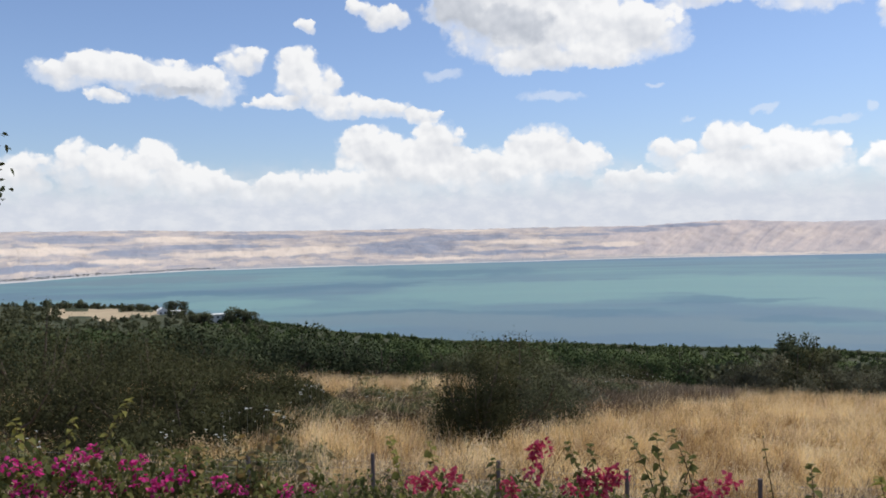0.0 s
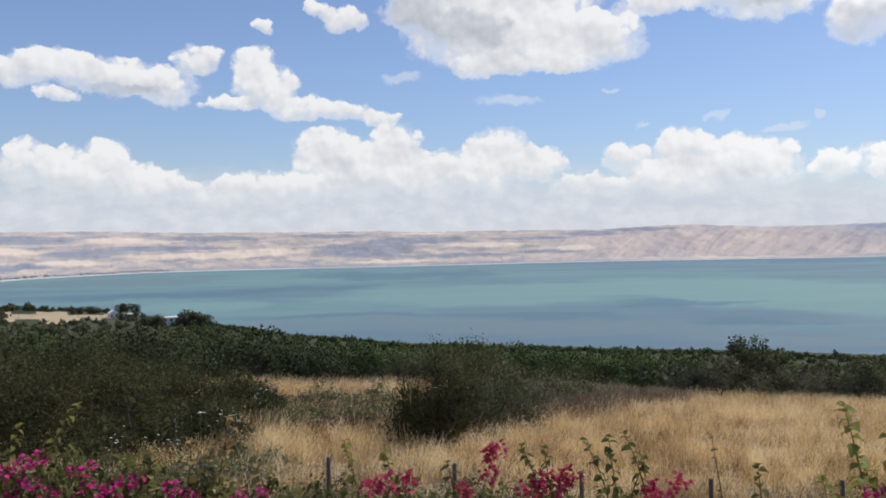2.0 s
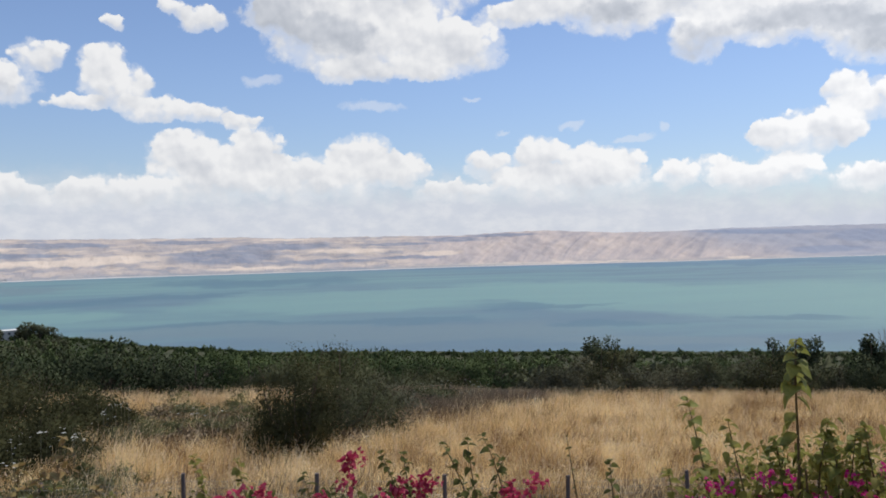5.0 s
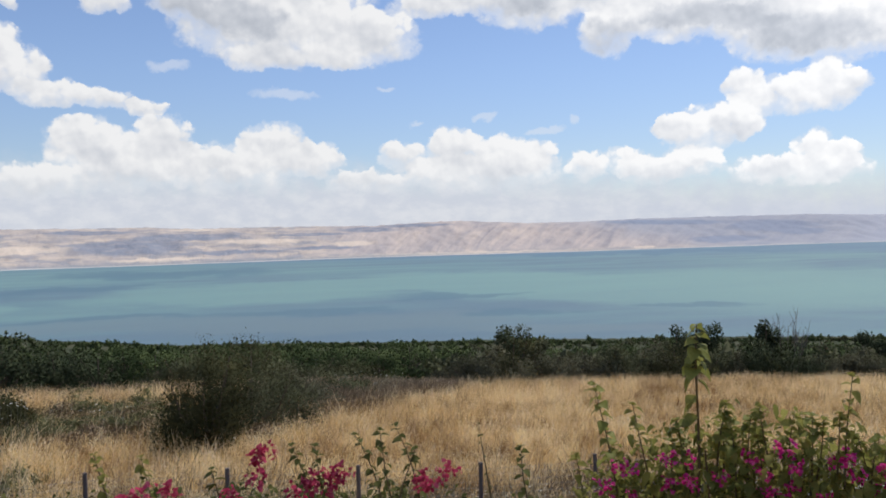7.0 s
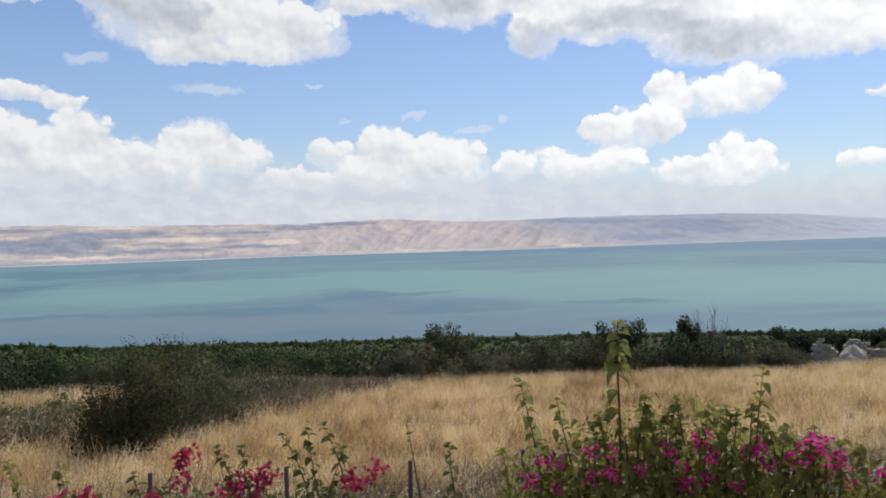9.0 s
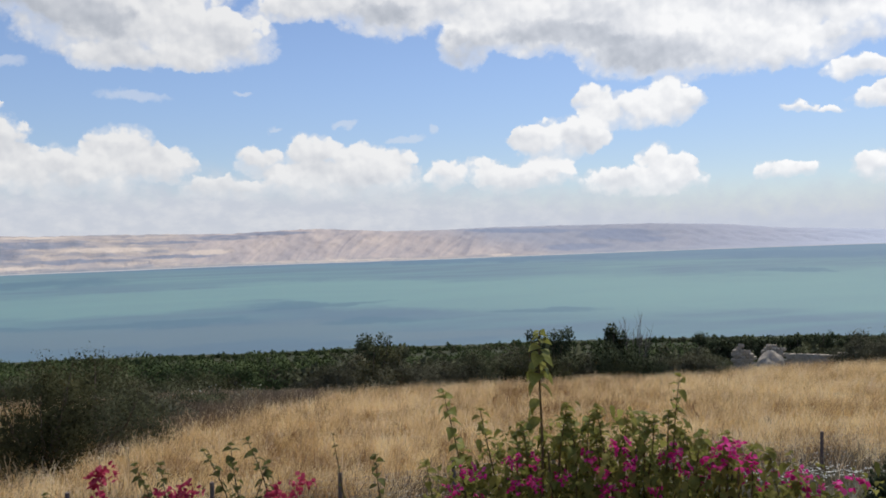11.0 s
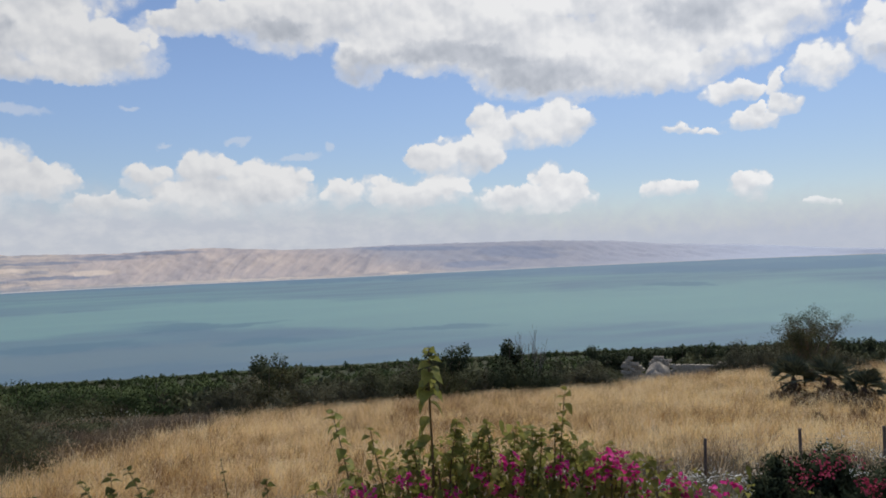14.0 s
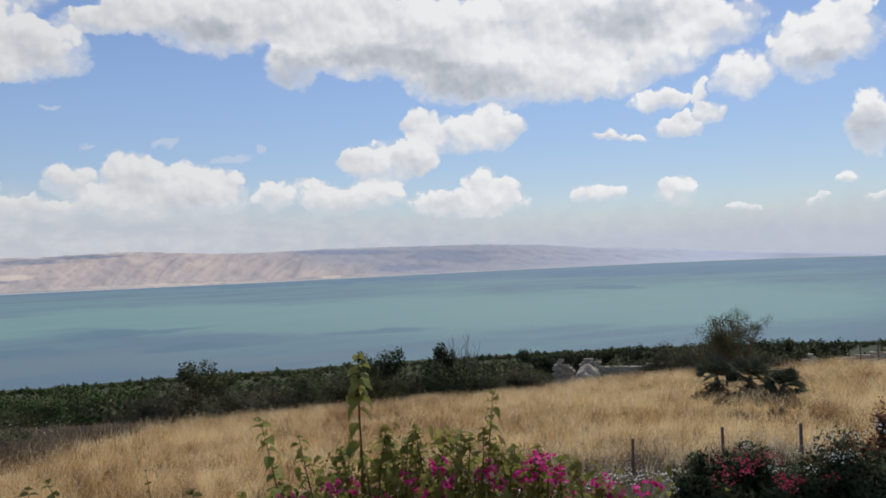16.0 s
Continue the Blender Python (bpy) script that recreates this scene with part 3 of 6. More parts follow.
def ground_z(x, y):
    x, y = np.asarray(x, float), np.asarray(y, float)
    r = np.hypot(x, y)
    u = np.degrees(np.arctan2(x, y))
    uu = np.clip(u, -40, 90)
    fr = np.clip(16 / np.cos(np.radians(np.clip(uu - 8, -60, 60))), 16, 27)
    fz = fence_z(uu)
    rc = crest_far(uu)
    zc = -rc * np.tan(np.radians(crest_dip(uu))) - 0.62
    rs = near_shore(uu)
    z1 = -1.75 + (fz + 1.75) * np.clip((r - 3.6) / (fr - 3.6), 0, 1) ** 0.8
    z2 = fz + (zc - fz) * np.clip((r - fr) / (rc - fr), 0, 1)
    s = np.clip((r - rc) / (rs - rc), 0, 1)
    z3 = zc + (LAKE + 0.7 - zc) * (1 - (1 - s) ** sag(uu))
    z4 = LAKE + 0.7 - 5.0 * np.clip((r - rs) / 120, 0, 1)
    z = np.where(r < fr, z1, np.where(r < rc, z2, np.where(r < rs, z3, z4)))
    z = z + 0.12 * rough(x, y, 9) * ease(6, 15, r) + 0.5 * rough(x, y, 60, 2) * ease(70, 140, r) * (r < rs)
    # far side
    ds = -LAKE / np.tan(np.radians(far_dip(u)))
    dc = np.minimum(ds + 820, 4850)
    zh = dc * np.tan(np.radians(hill_rise(u)))
    f = np.clip((r - ds) / (dc - ds), 0, 1.3)
    lift = np.clip(0.10 * np.clip(f * 4, 0, 1) + 0.9 * ease(0.12, 1.0, f), 0, 1)
    fold = (1 - np.abs(rough(x, y, 420, 1))) * 9 + rough(x, y, 130, 4) * 4
    # gullies down the scarp
    scarp = ease(11, 15, u) * (1 - 0.75 * ease(29, 40, u))
    run = np.radians(u) * ds / 58 - 0.9 * f + 0.9 * rough(x, y, 330, 6)
    fold = fold * (1 - 0.5 * scarp) + scarp * (6 * np.sin(math.pi * run) ** 2 * (0.6 + 0.6 * rough(x, y, 300, 8)) + 3.5 * rough(x, y, 75, 3))
    zf = LAKE + 0.8 + (zh - LAKE) * lift + fold * 4 * np.clip(f, 0, 1) * np.clip(1 - f, 0, 1) * np.clip((zh - LAKE) / 60, 0, 1.4) - 40 * np.clip(f - 1.02, 0, 1)
    z = np.where(r > ds, zf, np.where(r > ds - 60, np.maximum(z, LAKE - 5 + 5.8 * np.clip((r - ds + 60) / 60, 0, 1)), z))
    # the slope behind the viewer
    back = np.clip(ease(0, 60, -60 - u) + ease(0, 60, u - 105), 0, 1)
    return z * (1 - back) + back * (-1.75 + 0.045 * np.clip(r - 4, 0, 5000))


def mesh_of(name, verts, faces, mats, index=None, smooth=False, normals=None):
    me = bpy.data.meshes.new(name)
    verts, faces = np.asarray(verts, np.float32), np.asarray(faces, np.int32)
    k = faces.shape[1]
    me.vertices.add(len(verts)), me.loops.add(faces.size), me.polygons.add(len(faces))
    me.vertices.foreach_set("co", verts.ravel())
    me.loops.foreach_set("vertex_index", faces.ravel())
    me.polygons.foreach_set("loop_start", np.arange(0, faces.size, k, dtype=np.int32))
    for m in mats:
        me.materials.append(m)
    if index is not None:
        me.polygons.foreach_set("material_index", np.asarray(index, np.int32))
    me.polygons.foreach_set("use_smooth", np.full(len(faces), smooth or normals is not None))
    me.update(calc_edges=True)
    if normals is not None:
        me.normals_split_custom_set_from_vertices(normals.tolist())
    return me


def make_ground():
    us = np.concatenate([np.arange(-180, -42, 6), np.arange(-42, 82, 0.2), np.arange(82, 180, 6)])
    rows, mats = [], []
    for u in us:
        uc = min(max(u, -40), 90)
        rs, ds = float(near_shore(uc)), float(50 / np.tan(np.radians(far_dip(u))))
        rr = np.concatenate([np.concatenate([[0.0], np.arange(0.6, 80, 1.1)]), np.geomspace(81, rs + 130, 50), np.linspace(rs + 150, ds - 65, 4), np.linspace(ds - 60, ds, 3), [ds + 10.0, ds + 30.0], np.concatenate([np.linspace(ds + 50, ds + 900, 36), np.linspace(ds + 980, max(4900, ds + 1200), 10)])])
        a = radians(u)
        rows.append(np.stack([rr * math.sin(a), rr * math.cos(a)], 1))
        rc = float(crest_far(uc))
        m = np.where(rr < rc + 6, 0, np.where(rr < rs + 130, 1, np.where(rr < ds + 7, 4, 2)))
        if u > 49:
            m = np.where((rr > 5) & (rr < 12.6), 5, m)
        if -26.4 < u < -17.3:
            inner = 628 + 35 * math.sin(u * 0.9) + 25 * math.sin(u * 2.3 + 1)
            m = np.where((rr > inner) & (rr < rs - 70 - 25 * math.sin(u * 1.7)), 3, m)
        mats.append(m[:-1])
    g = np.array(rows)
    nu, nr = g.shape[:2]
    z = ground_z(g[..., 0], g[..., 1])
    verts = np.concatenate([g.reshape(-1, 2), z.reshape(-1, 1)], 1)
    i = np.arange(nu)[:, None] * nr + np.arange(nr - 1)
    j = (np.arange(nu)[:, None] + 1) % nu * nr + np.arange(nr - 1)
    faces = np.stack([i, i + 1, j + 1, j], -1).reshape(-1, 4)[:, ::-1]
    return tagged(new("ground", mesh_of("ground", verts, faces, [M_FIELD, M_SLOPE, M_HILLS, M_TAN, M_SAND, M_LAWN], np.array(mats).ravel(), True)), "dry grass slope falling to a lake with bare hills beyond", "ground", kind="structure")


def make_water():
    us = np.arange(-100, 141, 2.0)
    rr = np.array([330.0, 700, 1400, 2600, 4895])
    a = np.radians(us)[:, None]
    v = np.stack([rr * np.sin(a), rr * np.cos(a), np.full((len(us), len(rr)), LAKE)], -1).reshape(-1, 3)
    n = len(rr)
    i = np.arange(len(us) - 1)[:, None] * n + np.arange(n - 1)
    faces = np.stack([i, i + n, i + n + 1, i + 1], -1).reshape(-1, 4)
    return tagged(new("water", mesh_of("water", v, faces, [M_WATER])), "wide turquoise lake with painted wind and cloud-shadow streaks", "lake", kind="structure")


make_ground()
make_water()


# ------------------------------------------------------------------ builders for plants
def part(name, data, parent, label=""):
    ob = new(name, data)
    ob.parent = parent
    if label:
        tagged(ob, label)
    return ob


def thing(name, x, y, z, label, category, group="", turn=0.0):
    ob = new(name)
    ob.location, ob.rotation_euler = (x, y, z), (0, 0, turn)
    return tagged(ob, label, category, group)


def polar(u, r):
    return r * math.sin(radians(u)), r * math.cos(radians(u))


def tubes(paths, sides=5):
    """Tapered tubes along lists of (x, y, z, radius), as one set of quads."""
    V, F, base = [], [], 0
    for p in paths:
        p = np.asarray(p, float)
        n = len(p)
        d = np.gradient(p[:, :3], axis=0)
        d /= np.linalg.norm(d, axis=1)[:, None] + 1e-9
        ref = np.where(np.abs(d[:, 2:3]) > 0.9, np.array([[1.0, 0, 0]]), np.array([[0, 0, 1.0]]))
        s = np.cross(d, ref)
        s /= np.linalg.norm(s, axis=1)[:, None] + 1e-9
        t = np.cross(s, d)
        ang = np.arange(sides) * 2 * math.pi / sides
        ring = p[:, None, :3] + p[:, None, 3:4] * (np.cos(ang)[None, :, None] * s[:, None] + np.sin(ang)[None, :, None] * t[:, None])
        V.append(ring.reshape(-1, 3))
        i = np.arange(n - 1)[:, None] * sides + np.arange(sides)
        j = np.arange(n - 1)[:, None] * sides + (np.arange(sides) + 1) % sides
        F.append(np.stack([i, j, j + sides, i + sides], -1).reshape(-1, 4) + base)
        base += n * sides
    return np.concatenate(V), np.concatenate(F)


def leaf_quads(pos, size, rng, up=0.3, slim=0.5, out=None, round_off=None):
    """Pointed, slightly folded leaves, one kite each, at random turns; with round_off also their rounded normals."""
    n = len(pos)
    d = rng.normal(size=(n, 3))
    if out is not None:
        d = d * 0.7 + out
    d[:, 2] += up
    d /= np.linalg.norm(d, axis=1)[:, None]
    s = np.cross(d, rng.normal(size=(n, 3)))
    s /= np.linalg.norm(s, axis=1)[:, None] + 1e-9
    k = np.cross(s, d)
    L = size * rng.uniform(0.6, 1.3, (n, 1))
    w = L * slim
    if round_off is not None:
        turned = np.sign((k * round_off).sum(1) + 1e-9)[:, None]
        s, k = s * turned, k * turned
        nor = round_off + 0.25 * k + [0, 0, 0.12]
        nor /= np.linalg.norm(nor, axis=1)[:, None] + 1e-9
    v = np.stack([pos, pos + d * L * 0.45 + s * w * 0.5 + k * L * 0.06, pos + d * L, pos + d * L * 0.45 - s * w * 0.5 + k * L * 0.06], 1)
    if round_off is not None:
        return v.reshape(-1, 3), np.arange(n * 4).reshape(-1, 4), np.repeat(nor, 4, 0)
    return v.reshape(-1, 3), np.arange(n * 4).reshape(-1, 4)


def rounded(pts, d, w, h):
    """Outward directions over a crown about 2w wide and h high."""
    o = (pts - [0, 0, h * 0.3]) / [w, w, h * 0.7]
    o /= np.linalg.norm(o, axis=1)[:, None] + 1e-9
    o = 0.6 * o + 0.5 * d
    return o / (np.linalg.norm(o, axis=1)[:, None] + 1e-9)


def crown_points(clumps, n, rng, hollow=0.55):
    """Points in ellipsoids (x, y, z, rx, ry, rz), thicker towards their shells."""
    c = np.asarray(clumps, float)
    wgt = (c[:, 3] * c[:, 4] * c[:, 5]) ** 0.67
    i = rng.choice(len(c), n, p=wgt / wgt.sum())
    d = rng.normal(size=(n, 3))
    d /= np.linalg.norm(d, axis=1)[:, None]
    rad = hollow + (1.12 - hollow) * rng.random((n, 1)) ** 0.8
    return c[i, :3] + d * rad * c[i, 3:], d


def bush_meshes(seed, w, h, leaves, leaf, mat, stems=7, deep=None, lumps=22, ragged=0.25, slim=0.5):
    """Stems and leafy crown of one shrub, base at the origin, about 2w wide and h high."""
    rng = np.random.default_rng(seed)
    deep = deep or w
    clumps, paths = [], []
    for i in range(lumps):
        a, q = rng.uniform(0, 6.28), rng.random() ** 0.5
        top = h * (1 - 0.55 * q ** 2) * rng.uniform(0.75, 1.05)
        rz = h * rng.uniform(0.14, 0.27)
        zz = rng.uniform(0.10, 1.0) * max(top - rz, rz)
        clumps.append((w * q * math.cos(a) * 0.8, deep * q * math.sin(a) * 0.8, max(zz, rz * 0.8), w * rng.uniform(0.2, 0.36), deep * rng.uniform(0.2, 0.36), rz))
    for i in range(stems):
        c = clumps[i % lumps]
        b = (0.0, 0.0)
        r0 = 0.018 * h + 0.01
        paths.append([(b[0], b[1], -0.25, r0), (b[0] + c[0] * 0.3, b[1] + c[1] * 0.3, c[2] * 0.4, r0 * 0.7), (c[0] * 0.75, c[1] * 0.75, c[2] * 0.8, r0 * 0.45), (c[0], c[1], c[2] + c[5] * 0.6, r0 * 0.15)])
    # thin shoots that break the outline
    for i in range(int(20 * ragged)):
        c = clumps[rng.integers(min(stems, lumps))]
        paths.append([(c[0] * 0.75, c[1] * 0.75, c[2] * 0.8, 0.010), (c[0] * 1.1, c[1] * 1.1, c[2] + c[5] * 0.9, 0.006), (c[0] * 1.25 + rng.normal() * 0.1, c[1] * 1.25, c[2] + c[5] * 1.5, 0.002)])
    pts, d = crown_points(clumps, leaves, rng)
    far = rng.random(leaves) < ragged * 0.4
    pts[far] += d[far] * rng.random((far.sum(), 1)) * 0.14 * w
    pts[:, 2] = np.maximum(pts[:, 2], 0.05)
    v, f, nor = leaf_quads(pts, leaf, rng, 0.2, slim, round_off=rounded(pts, d, w, h))
    # the thick inside of the crown: bigger sprays of leaves
    n = leaves // 5
    deep_in, way = crown_points(clumps, n, rng, 0.15)
    deep_in = deep_in - way * np.array(leaf * 1.6)
    deep_in[:, 2] = np.maximum(deep_in[:, 2], 0.1)
    iv, jf, inor = leaf_quads(deep_in, leaf * 1.7, rng, 0.2, 0.8, round_off=rounded(deep_in, way, w, h))
    v, f, nor = np.concatenate([v, iv]), np.concatenate([f, jf + len(v)]), np.concatenate([nor, inor])
    sv, sf = tubes(paths)
    return mesh_of("woody_stem", sv, sf, [M_BARK], smooth=True), mesh_of("crown", v, f, [mat], normals=nor)


def put_bush(name, meshes, u, r, label, category, group="", turn=0.0, size=1.0, sink=0.0, dz=0.0):
    x, y = polar(u, r)
    ob = thing(name, x, y, float(ground_z(x, y)) - sink + dz, label, category, group, turn)
    ob.scale = (size, size, size)
    tagged(part("woody_stem", meshes[0], ob), kind="stuff")
    part("crown", meshes[1], ob)
    return ob


# ------------------------------------------------------------------ the field of dry grass
def blades(px, py, height, width, per, rng, spread=0.16, lean=0.3, bent=True):
    """Bent blades: a quad and a tip triangle, written as two quads with a doubled tip corner."""
    n = len(px) * per
    cx = np.repeat(px, per) + rng.normal(size=n) * spread
    cy = np.repeat(py, per) + rng.normal(size=n) * spread
    cz = ground_z(cx, cy) - 0.03
    h = np.repeat(height, per) * rng.uniform(0.55, 1.1, n)
    a = rng.uniform(0, 6.28, n)
    s = np.stack([np.cos(a), np.sin(a), np.zeros(n)], 1) * (width * rng.uniform(0.6, 1.4, n))[:, None]
    b = rng.normal(size=(n, 2)) * lean * h[:, None] + np.array([0.12, 0.0]) * h[:, None]
    p0 = np.stack([cx, cy, cz], 1)
    p1 = p0 + np.stack([b[:, 0] * 0.35, b[:, 1] * 0.35, h * 0.6], 1)
    p2 = p0 + np.stack([b[:, 0], b[:, 1], h], 1)
    v = np.stack([p0 - s, p0 + s, p1 + s * 0.8, p1 - s * 0.8, p2 + s * 0.25, p2 - s * 0.25], 1).reshape(-1, 3)
    if not bent:
        return np.stack([p0 - s, p0 + s, p2 + s * 0.35, p2 - s * 0.35], 1).reshape(-1, 3), np.arange(n * 4).reshape(-1, 4)
    k = np.arange(n)[:, None] * 6
    f = np.concatenate([k + [0, 1, 2, 3], k + [3, 2, 4, 5]], 1).reshape(-1, 4)
    return v, f


def make_field():
    rng = np.random.default_rng(5)
    n = 34000
    u = rng.uniform(-36, 76, n)
    r0 = 14.5 + 7.5 * ease(25, 48, u)
    r = r0 + (crest_far(u) + 8 - r0) * rng.random(n) ** 0.85
    x, y = r * np.sin(np.radians(u)), r * np.cos(np.radians(u))
    patch = 0.65 * rough(x, y, 7, 3) + 0.6 * rough(x, y, 2.3, 9)
    line = 29.5 + 1.0 * (u - 6) + 1.5 * rough(x, y, 8, 2)
    dull = ease(2.5, 5, u) * (1 - ease(16, 20, u)) * ease(-1.5, 2.5, r - line)
    rank = ease(-13, -10, u) * (1 - ease(-0.5, 1.5, u)) * ease(26.5, 29.5, r + 1.2 * rough(x, y, 6, 7))
    keep = rng.random(n) < (0.70 + 0.45 * patch) * (1 - 0.88 * dull) * (1 - 0.55 * rank)
    x, y, patch, r = x[keep], y[keep], patch[keep], r[keep]
    clump = 0.30 * patch + 0.16 * rough(x, y, 1.3, 4)
    h = (0.54 + 0.09 * ease(-9, -2, r - crest_far(u[keep])) + clump) * (0.75 + 0.25 * ease(14, 24, r))
    near = r < 25
    v, f = blades(x[near], y[near], h[near], 0.0075, 10, rng, 0.22, 0.42)
    fv, ff = blades(x[~near], y[~near], h[~near], 0.011, 10, rng, 0.26, 0.50, False)
    v, f = np.concatenate([v, fv]), np.concatenate([f, ff + len(v)])
    # taller heads standing over the rest
    m = 7000
    tu = rng.uniform(-14, 74, m)
    tr = 17 + (crest_far(tu) + 3 - 17) * rng.random(m) ** 0.7
    tr[:2200] = crest_far(tu[:2200]) + rng.uniform(-5, 5, 2200)
    tx, ty = tr * np.sin(np.radians(tu)), tr * np.cos(np.radians(tu))
    stand = rng.random(m) < 0.55 + 0.7 * rough(tx, ty, 3.1, 5)
    tx, ty = tx[stand], ty[stand]
    hv, hf = blades(tx, ty, np.full(len(tx), 0.95), 0.008, 4, rng, 0.14, 0.22)
    # nodding seed heads at the tips
    per = 3
    sx, sy = np.repeat(x, per) + rng.normal(size=len(x) * per) * 0.24, np.repeat(y, per) + rng.normal(size=len(x) * per) * 0.24
    top = ground_z(sx, sy) + np.repeat(h, per) * rng.uniform(0.72, 1.12, len(sx))
    ov, of = leaf_quads(np.stack([sx, sy, top], 1), 0.085, rng, -0.5, 0.30)
    index = np.repeat([0, 1, 1], [len(f), len(hf), len(of)])
    f = np.concatenate([f, hf + len(v), of + len(v) + len(hv)])
    v = np.concatenate([v, hv, ov])
    tagged(new("dry_grass", mesh_of("dry_grass", v, f, [M_STRAW, M_HEADS], index)), "tall sun-bleached dry grass covering the field", "grass", kind="stuff")
    m = 5200
    bu = 3 + 16.5 * rng.random(m)
    br = 29.5 + (bu - 6) + (49 - 29.5 - (bu - 6)) * rng.random(m) ** 0.8
    v, f = blades(br * np.sin(np.radians(bu)), br * np.cos(np.radians(bu)), np.full(m, 0.80), 0.013, 6, rng, 0.25, 0.5, False)
    tagged(new("withered_grass", mesh_of("withered_grass", v, f, [M_BRUSH])), "dull brown withered grass in a hollow beside the field", "grass", kind="stuff")


make_field()

# ------------------------------------------------------------------ thicket and shrubs on the field
THICKET = [(-35, 31, 4.6, 5.6), (-30, 28, 4.4, 5.0), (-25.5, 31, 4.4, 5.0), (-21, 28, 3.8, 4.0), (-17.2, 30, 3.6, 3.7), (-13.6, 32, 3.0, 3.0), (-11.2, 33, 1.9, 2.2), (-27, 38, 5.0, 5.8), (-20, 39, 4.6, 5.0), (-38, 28, 4, 4.8), (-22.5, 23.5, 2.2, 2.0), (-18.2, 24.5, 2.2, 2.1), (-14.2, 25.5, 1.9, 2.1)]
for i, (u, r, w, h) in enumerate(THICKET):
    put_bush("shrub", bush_meshes(20 + i, w, h, 16500, 0.070, M_SHRUB, 9, ragged=0.5, lumps=46), u, r, "large dense dark green shrub in a thicket", "shrub", "thicket shrubs")
put_bush("shrub", bush_meshes(40, 1.8, 4.6, 24000, 0.058, M_SHRUB, 14, ragged=0.9, lumps=38), 2.3, 26.5, "round dark evergreen shrub standing alone in dry grass", "shrub")
put_bush("shrub", bush_meshes(41, 2.7, 4.1, 21000, 0.06, M_OLIVE, 10, ragged=0.6, lumps=32), 5.2, 30, "low spreading olive green shrub behind a darker one", "shrub")
# scrub along the brow of the field
BROW = [(1.0, 50, 3.2, 3.6, 1), (5.2, 52, 3.6, 3.8, 0), (9.3, 51, 3.4, 3.4, 1), (12.6, 52, 2.8, 2.6, 0), (8.6, 37, 2.2, 2.2, 3), (11.4, 42, 2.0, 1.6, 1), (19.6, 54, 2.2, 2.2, 3), (21.9, 51, 3.3, 3.9, 3), (23.6, 56, 2.8, 4.2, 0), (25.8, 57, 3.0, 4.3, 3), (28.6, 60, 3.4, 3.6, 3), (31.4, 61, 3.2, 3.9, 1), (33.2, 63, 2.8, 3.8, 3), (35.0, 62, 3.2, 4.6, 0),
        (37.4, 66, 2.6, 2.9, 1), (38.6, 66, 2.4, 3.0, 3), (40.1, 66, 2.4, 4.5, 2), (42.2, 68, 3.3, 4.2, 2), (44.4, 71, 3.0, 3.6, 3), (46.4, 73, 2.8, 3.2, 3), (47.0, 75, 2.4, 3.2, 1), (56.4, 82, 3.0, 3.6, 3), (58.0, 76, 3.2, 4.0, 3), (60.0, 70, 3.4, 4.2, 3), (62.0, 72, 2.6, 2.9, 3)]
for i, (u, r, w, h, k) in enumerate(BROW):
    put_bush("bush", bush_meshes(80 + i, w, h, 6800, 0.125, (M_SHRUB, M_OLIVE, M_DARK, M_DUN)[k], 8, ragged=0.7, lumps=28), u, r, "rounded grey-green scrub bush on the brow of the field", "shrub", "brow bushes")
for i, (u, r, w, h) in enumerate([(13.2, 43, 1.7, 1.1), (15.2, 45, 1.4, 1.0)]):
    put_bush("weed_clump", bush_meshes(110 + i, w, h, 2600, 0.07, M_GREY, 8, ragged=0.8), u, r, "pale grey-green weed clump with whitish flower heads", "weed", "weed clumps")
for i, (u, r, w, h) in enumerate([(-6.4, 36, 1.9, 1.5), (-4.2, 35, 1.9, 1.35), (-2.2, 37, 1.6, 1.4), (-8.3, 33, 1.3, 1.1), (-7.6, 30.4, 1.5, 1.0), (-5.3, 31.5, 1.7, 1.1), (-3.0, 31, 1.5, 1.0), (-0.9, 32.5, 1.5, 1.2), (-9.4, 30, 1.2, 1.0), (-0.4, 28.8, 0.9, 0.8), (-25.5, 19.5, 1.5, 1.2), (-21.5, 19, 1.6, 1.1), (-17.5, 19.5, 1.5, 1.0), (-14, 20.5, 1.4, 0.9), (-10.8, 22, 1.3, 0.85), (-28.5, 19, 1.5, 1.4)]):
    put_bush("green_weed_clump", bush_meshes(140 + i, w, h, 3600, 0.075, M_WEED, 8, ragged=0.9, slim=0.35), u, r, "rank green weeds among dry grass", "weed", "green weed clumps")
for i, (u, r, w, h) in enumerate([(58.9, 46.5, 0.9, 0.7), (60.6, 45.5, 0.7, 0.7), (61.7, 44.4, 1.0, 0.95), (62.6, 43.0, 0.9, 0.9), (63.9, 41.8, 0.8, 0.7), (60.2, 43.4, 0.8, 0.5), (8.0, 33, 1.7, 0.95), (10.6, 36, 1.9, 0.95), (13.6, 38, 2.0, 0.9), (9.0, 41, 2.2, 1.1), (16.5, 42, 1.8, 0.8), (-6.5, 33, 1.2, 0.7), (-4.4, 29.6, 1.4, 0.8), (-2.0, 34, 1.7, 1.1), (-7.0, 35, 1.7, 1.2), (-1.2, 30.4, 1.2, 0.8), (-6.3, 28.6, 1.2, 0.7), (5.8, 27.5, 1.0, 0.7)]):
    put_bush("dry_brush", bush_meshes(120 + i, w, h, 2000, 0.085, M_BRUSH, 10, ragged=0.8), u, r, "low brown withered brush among dry grass", "shrub", "dry brush")
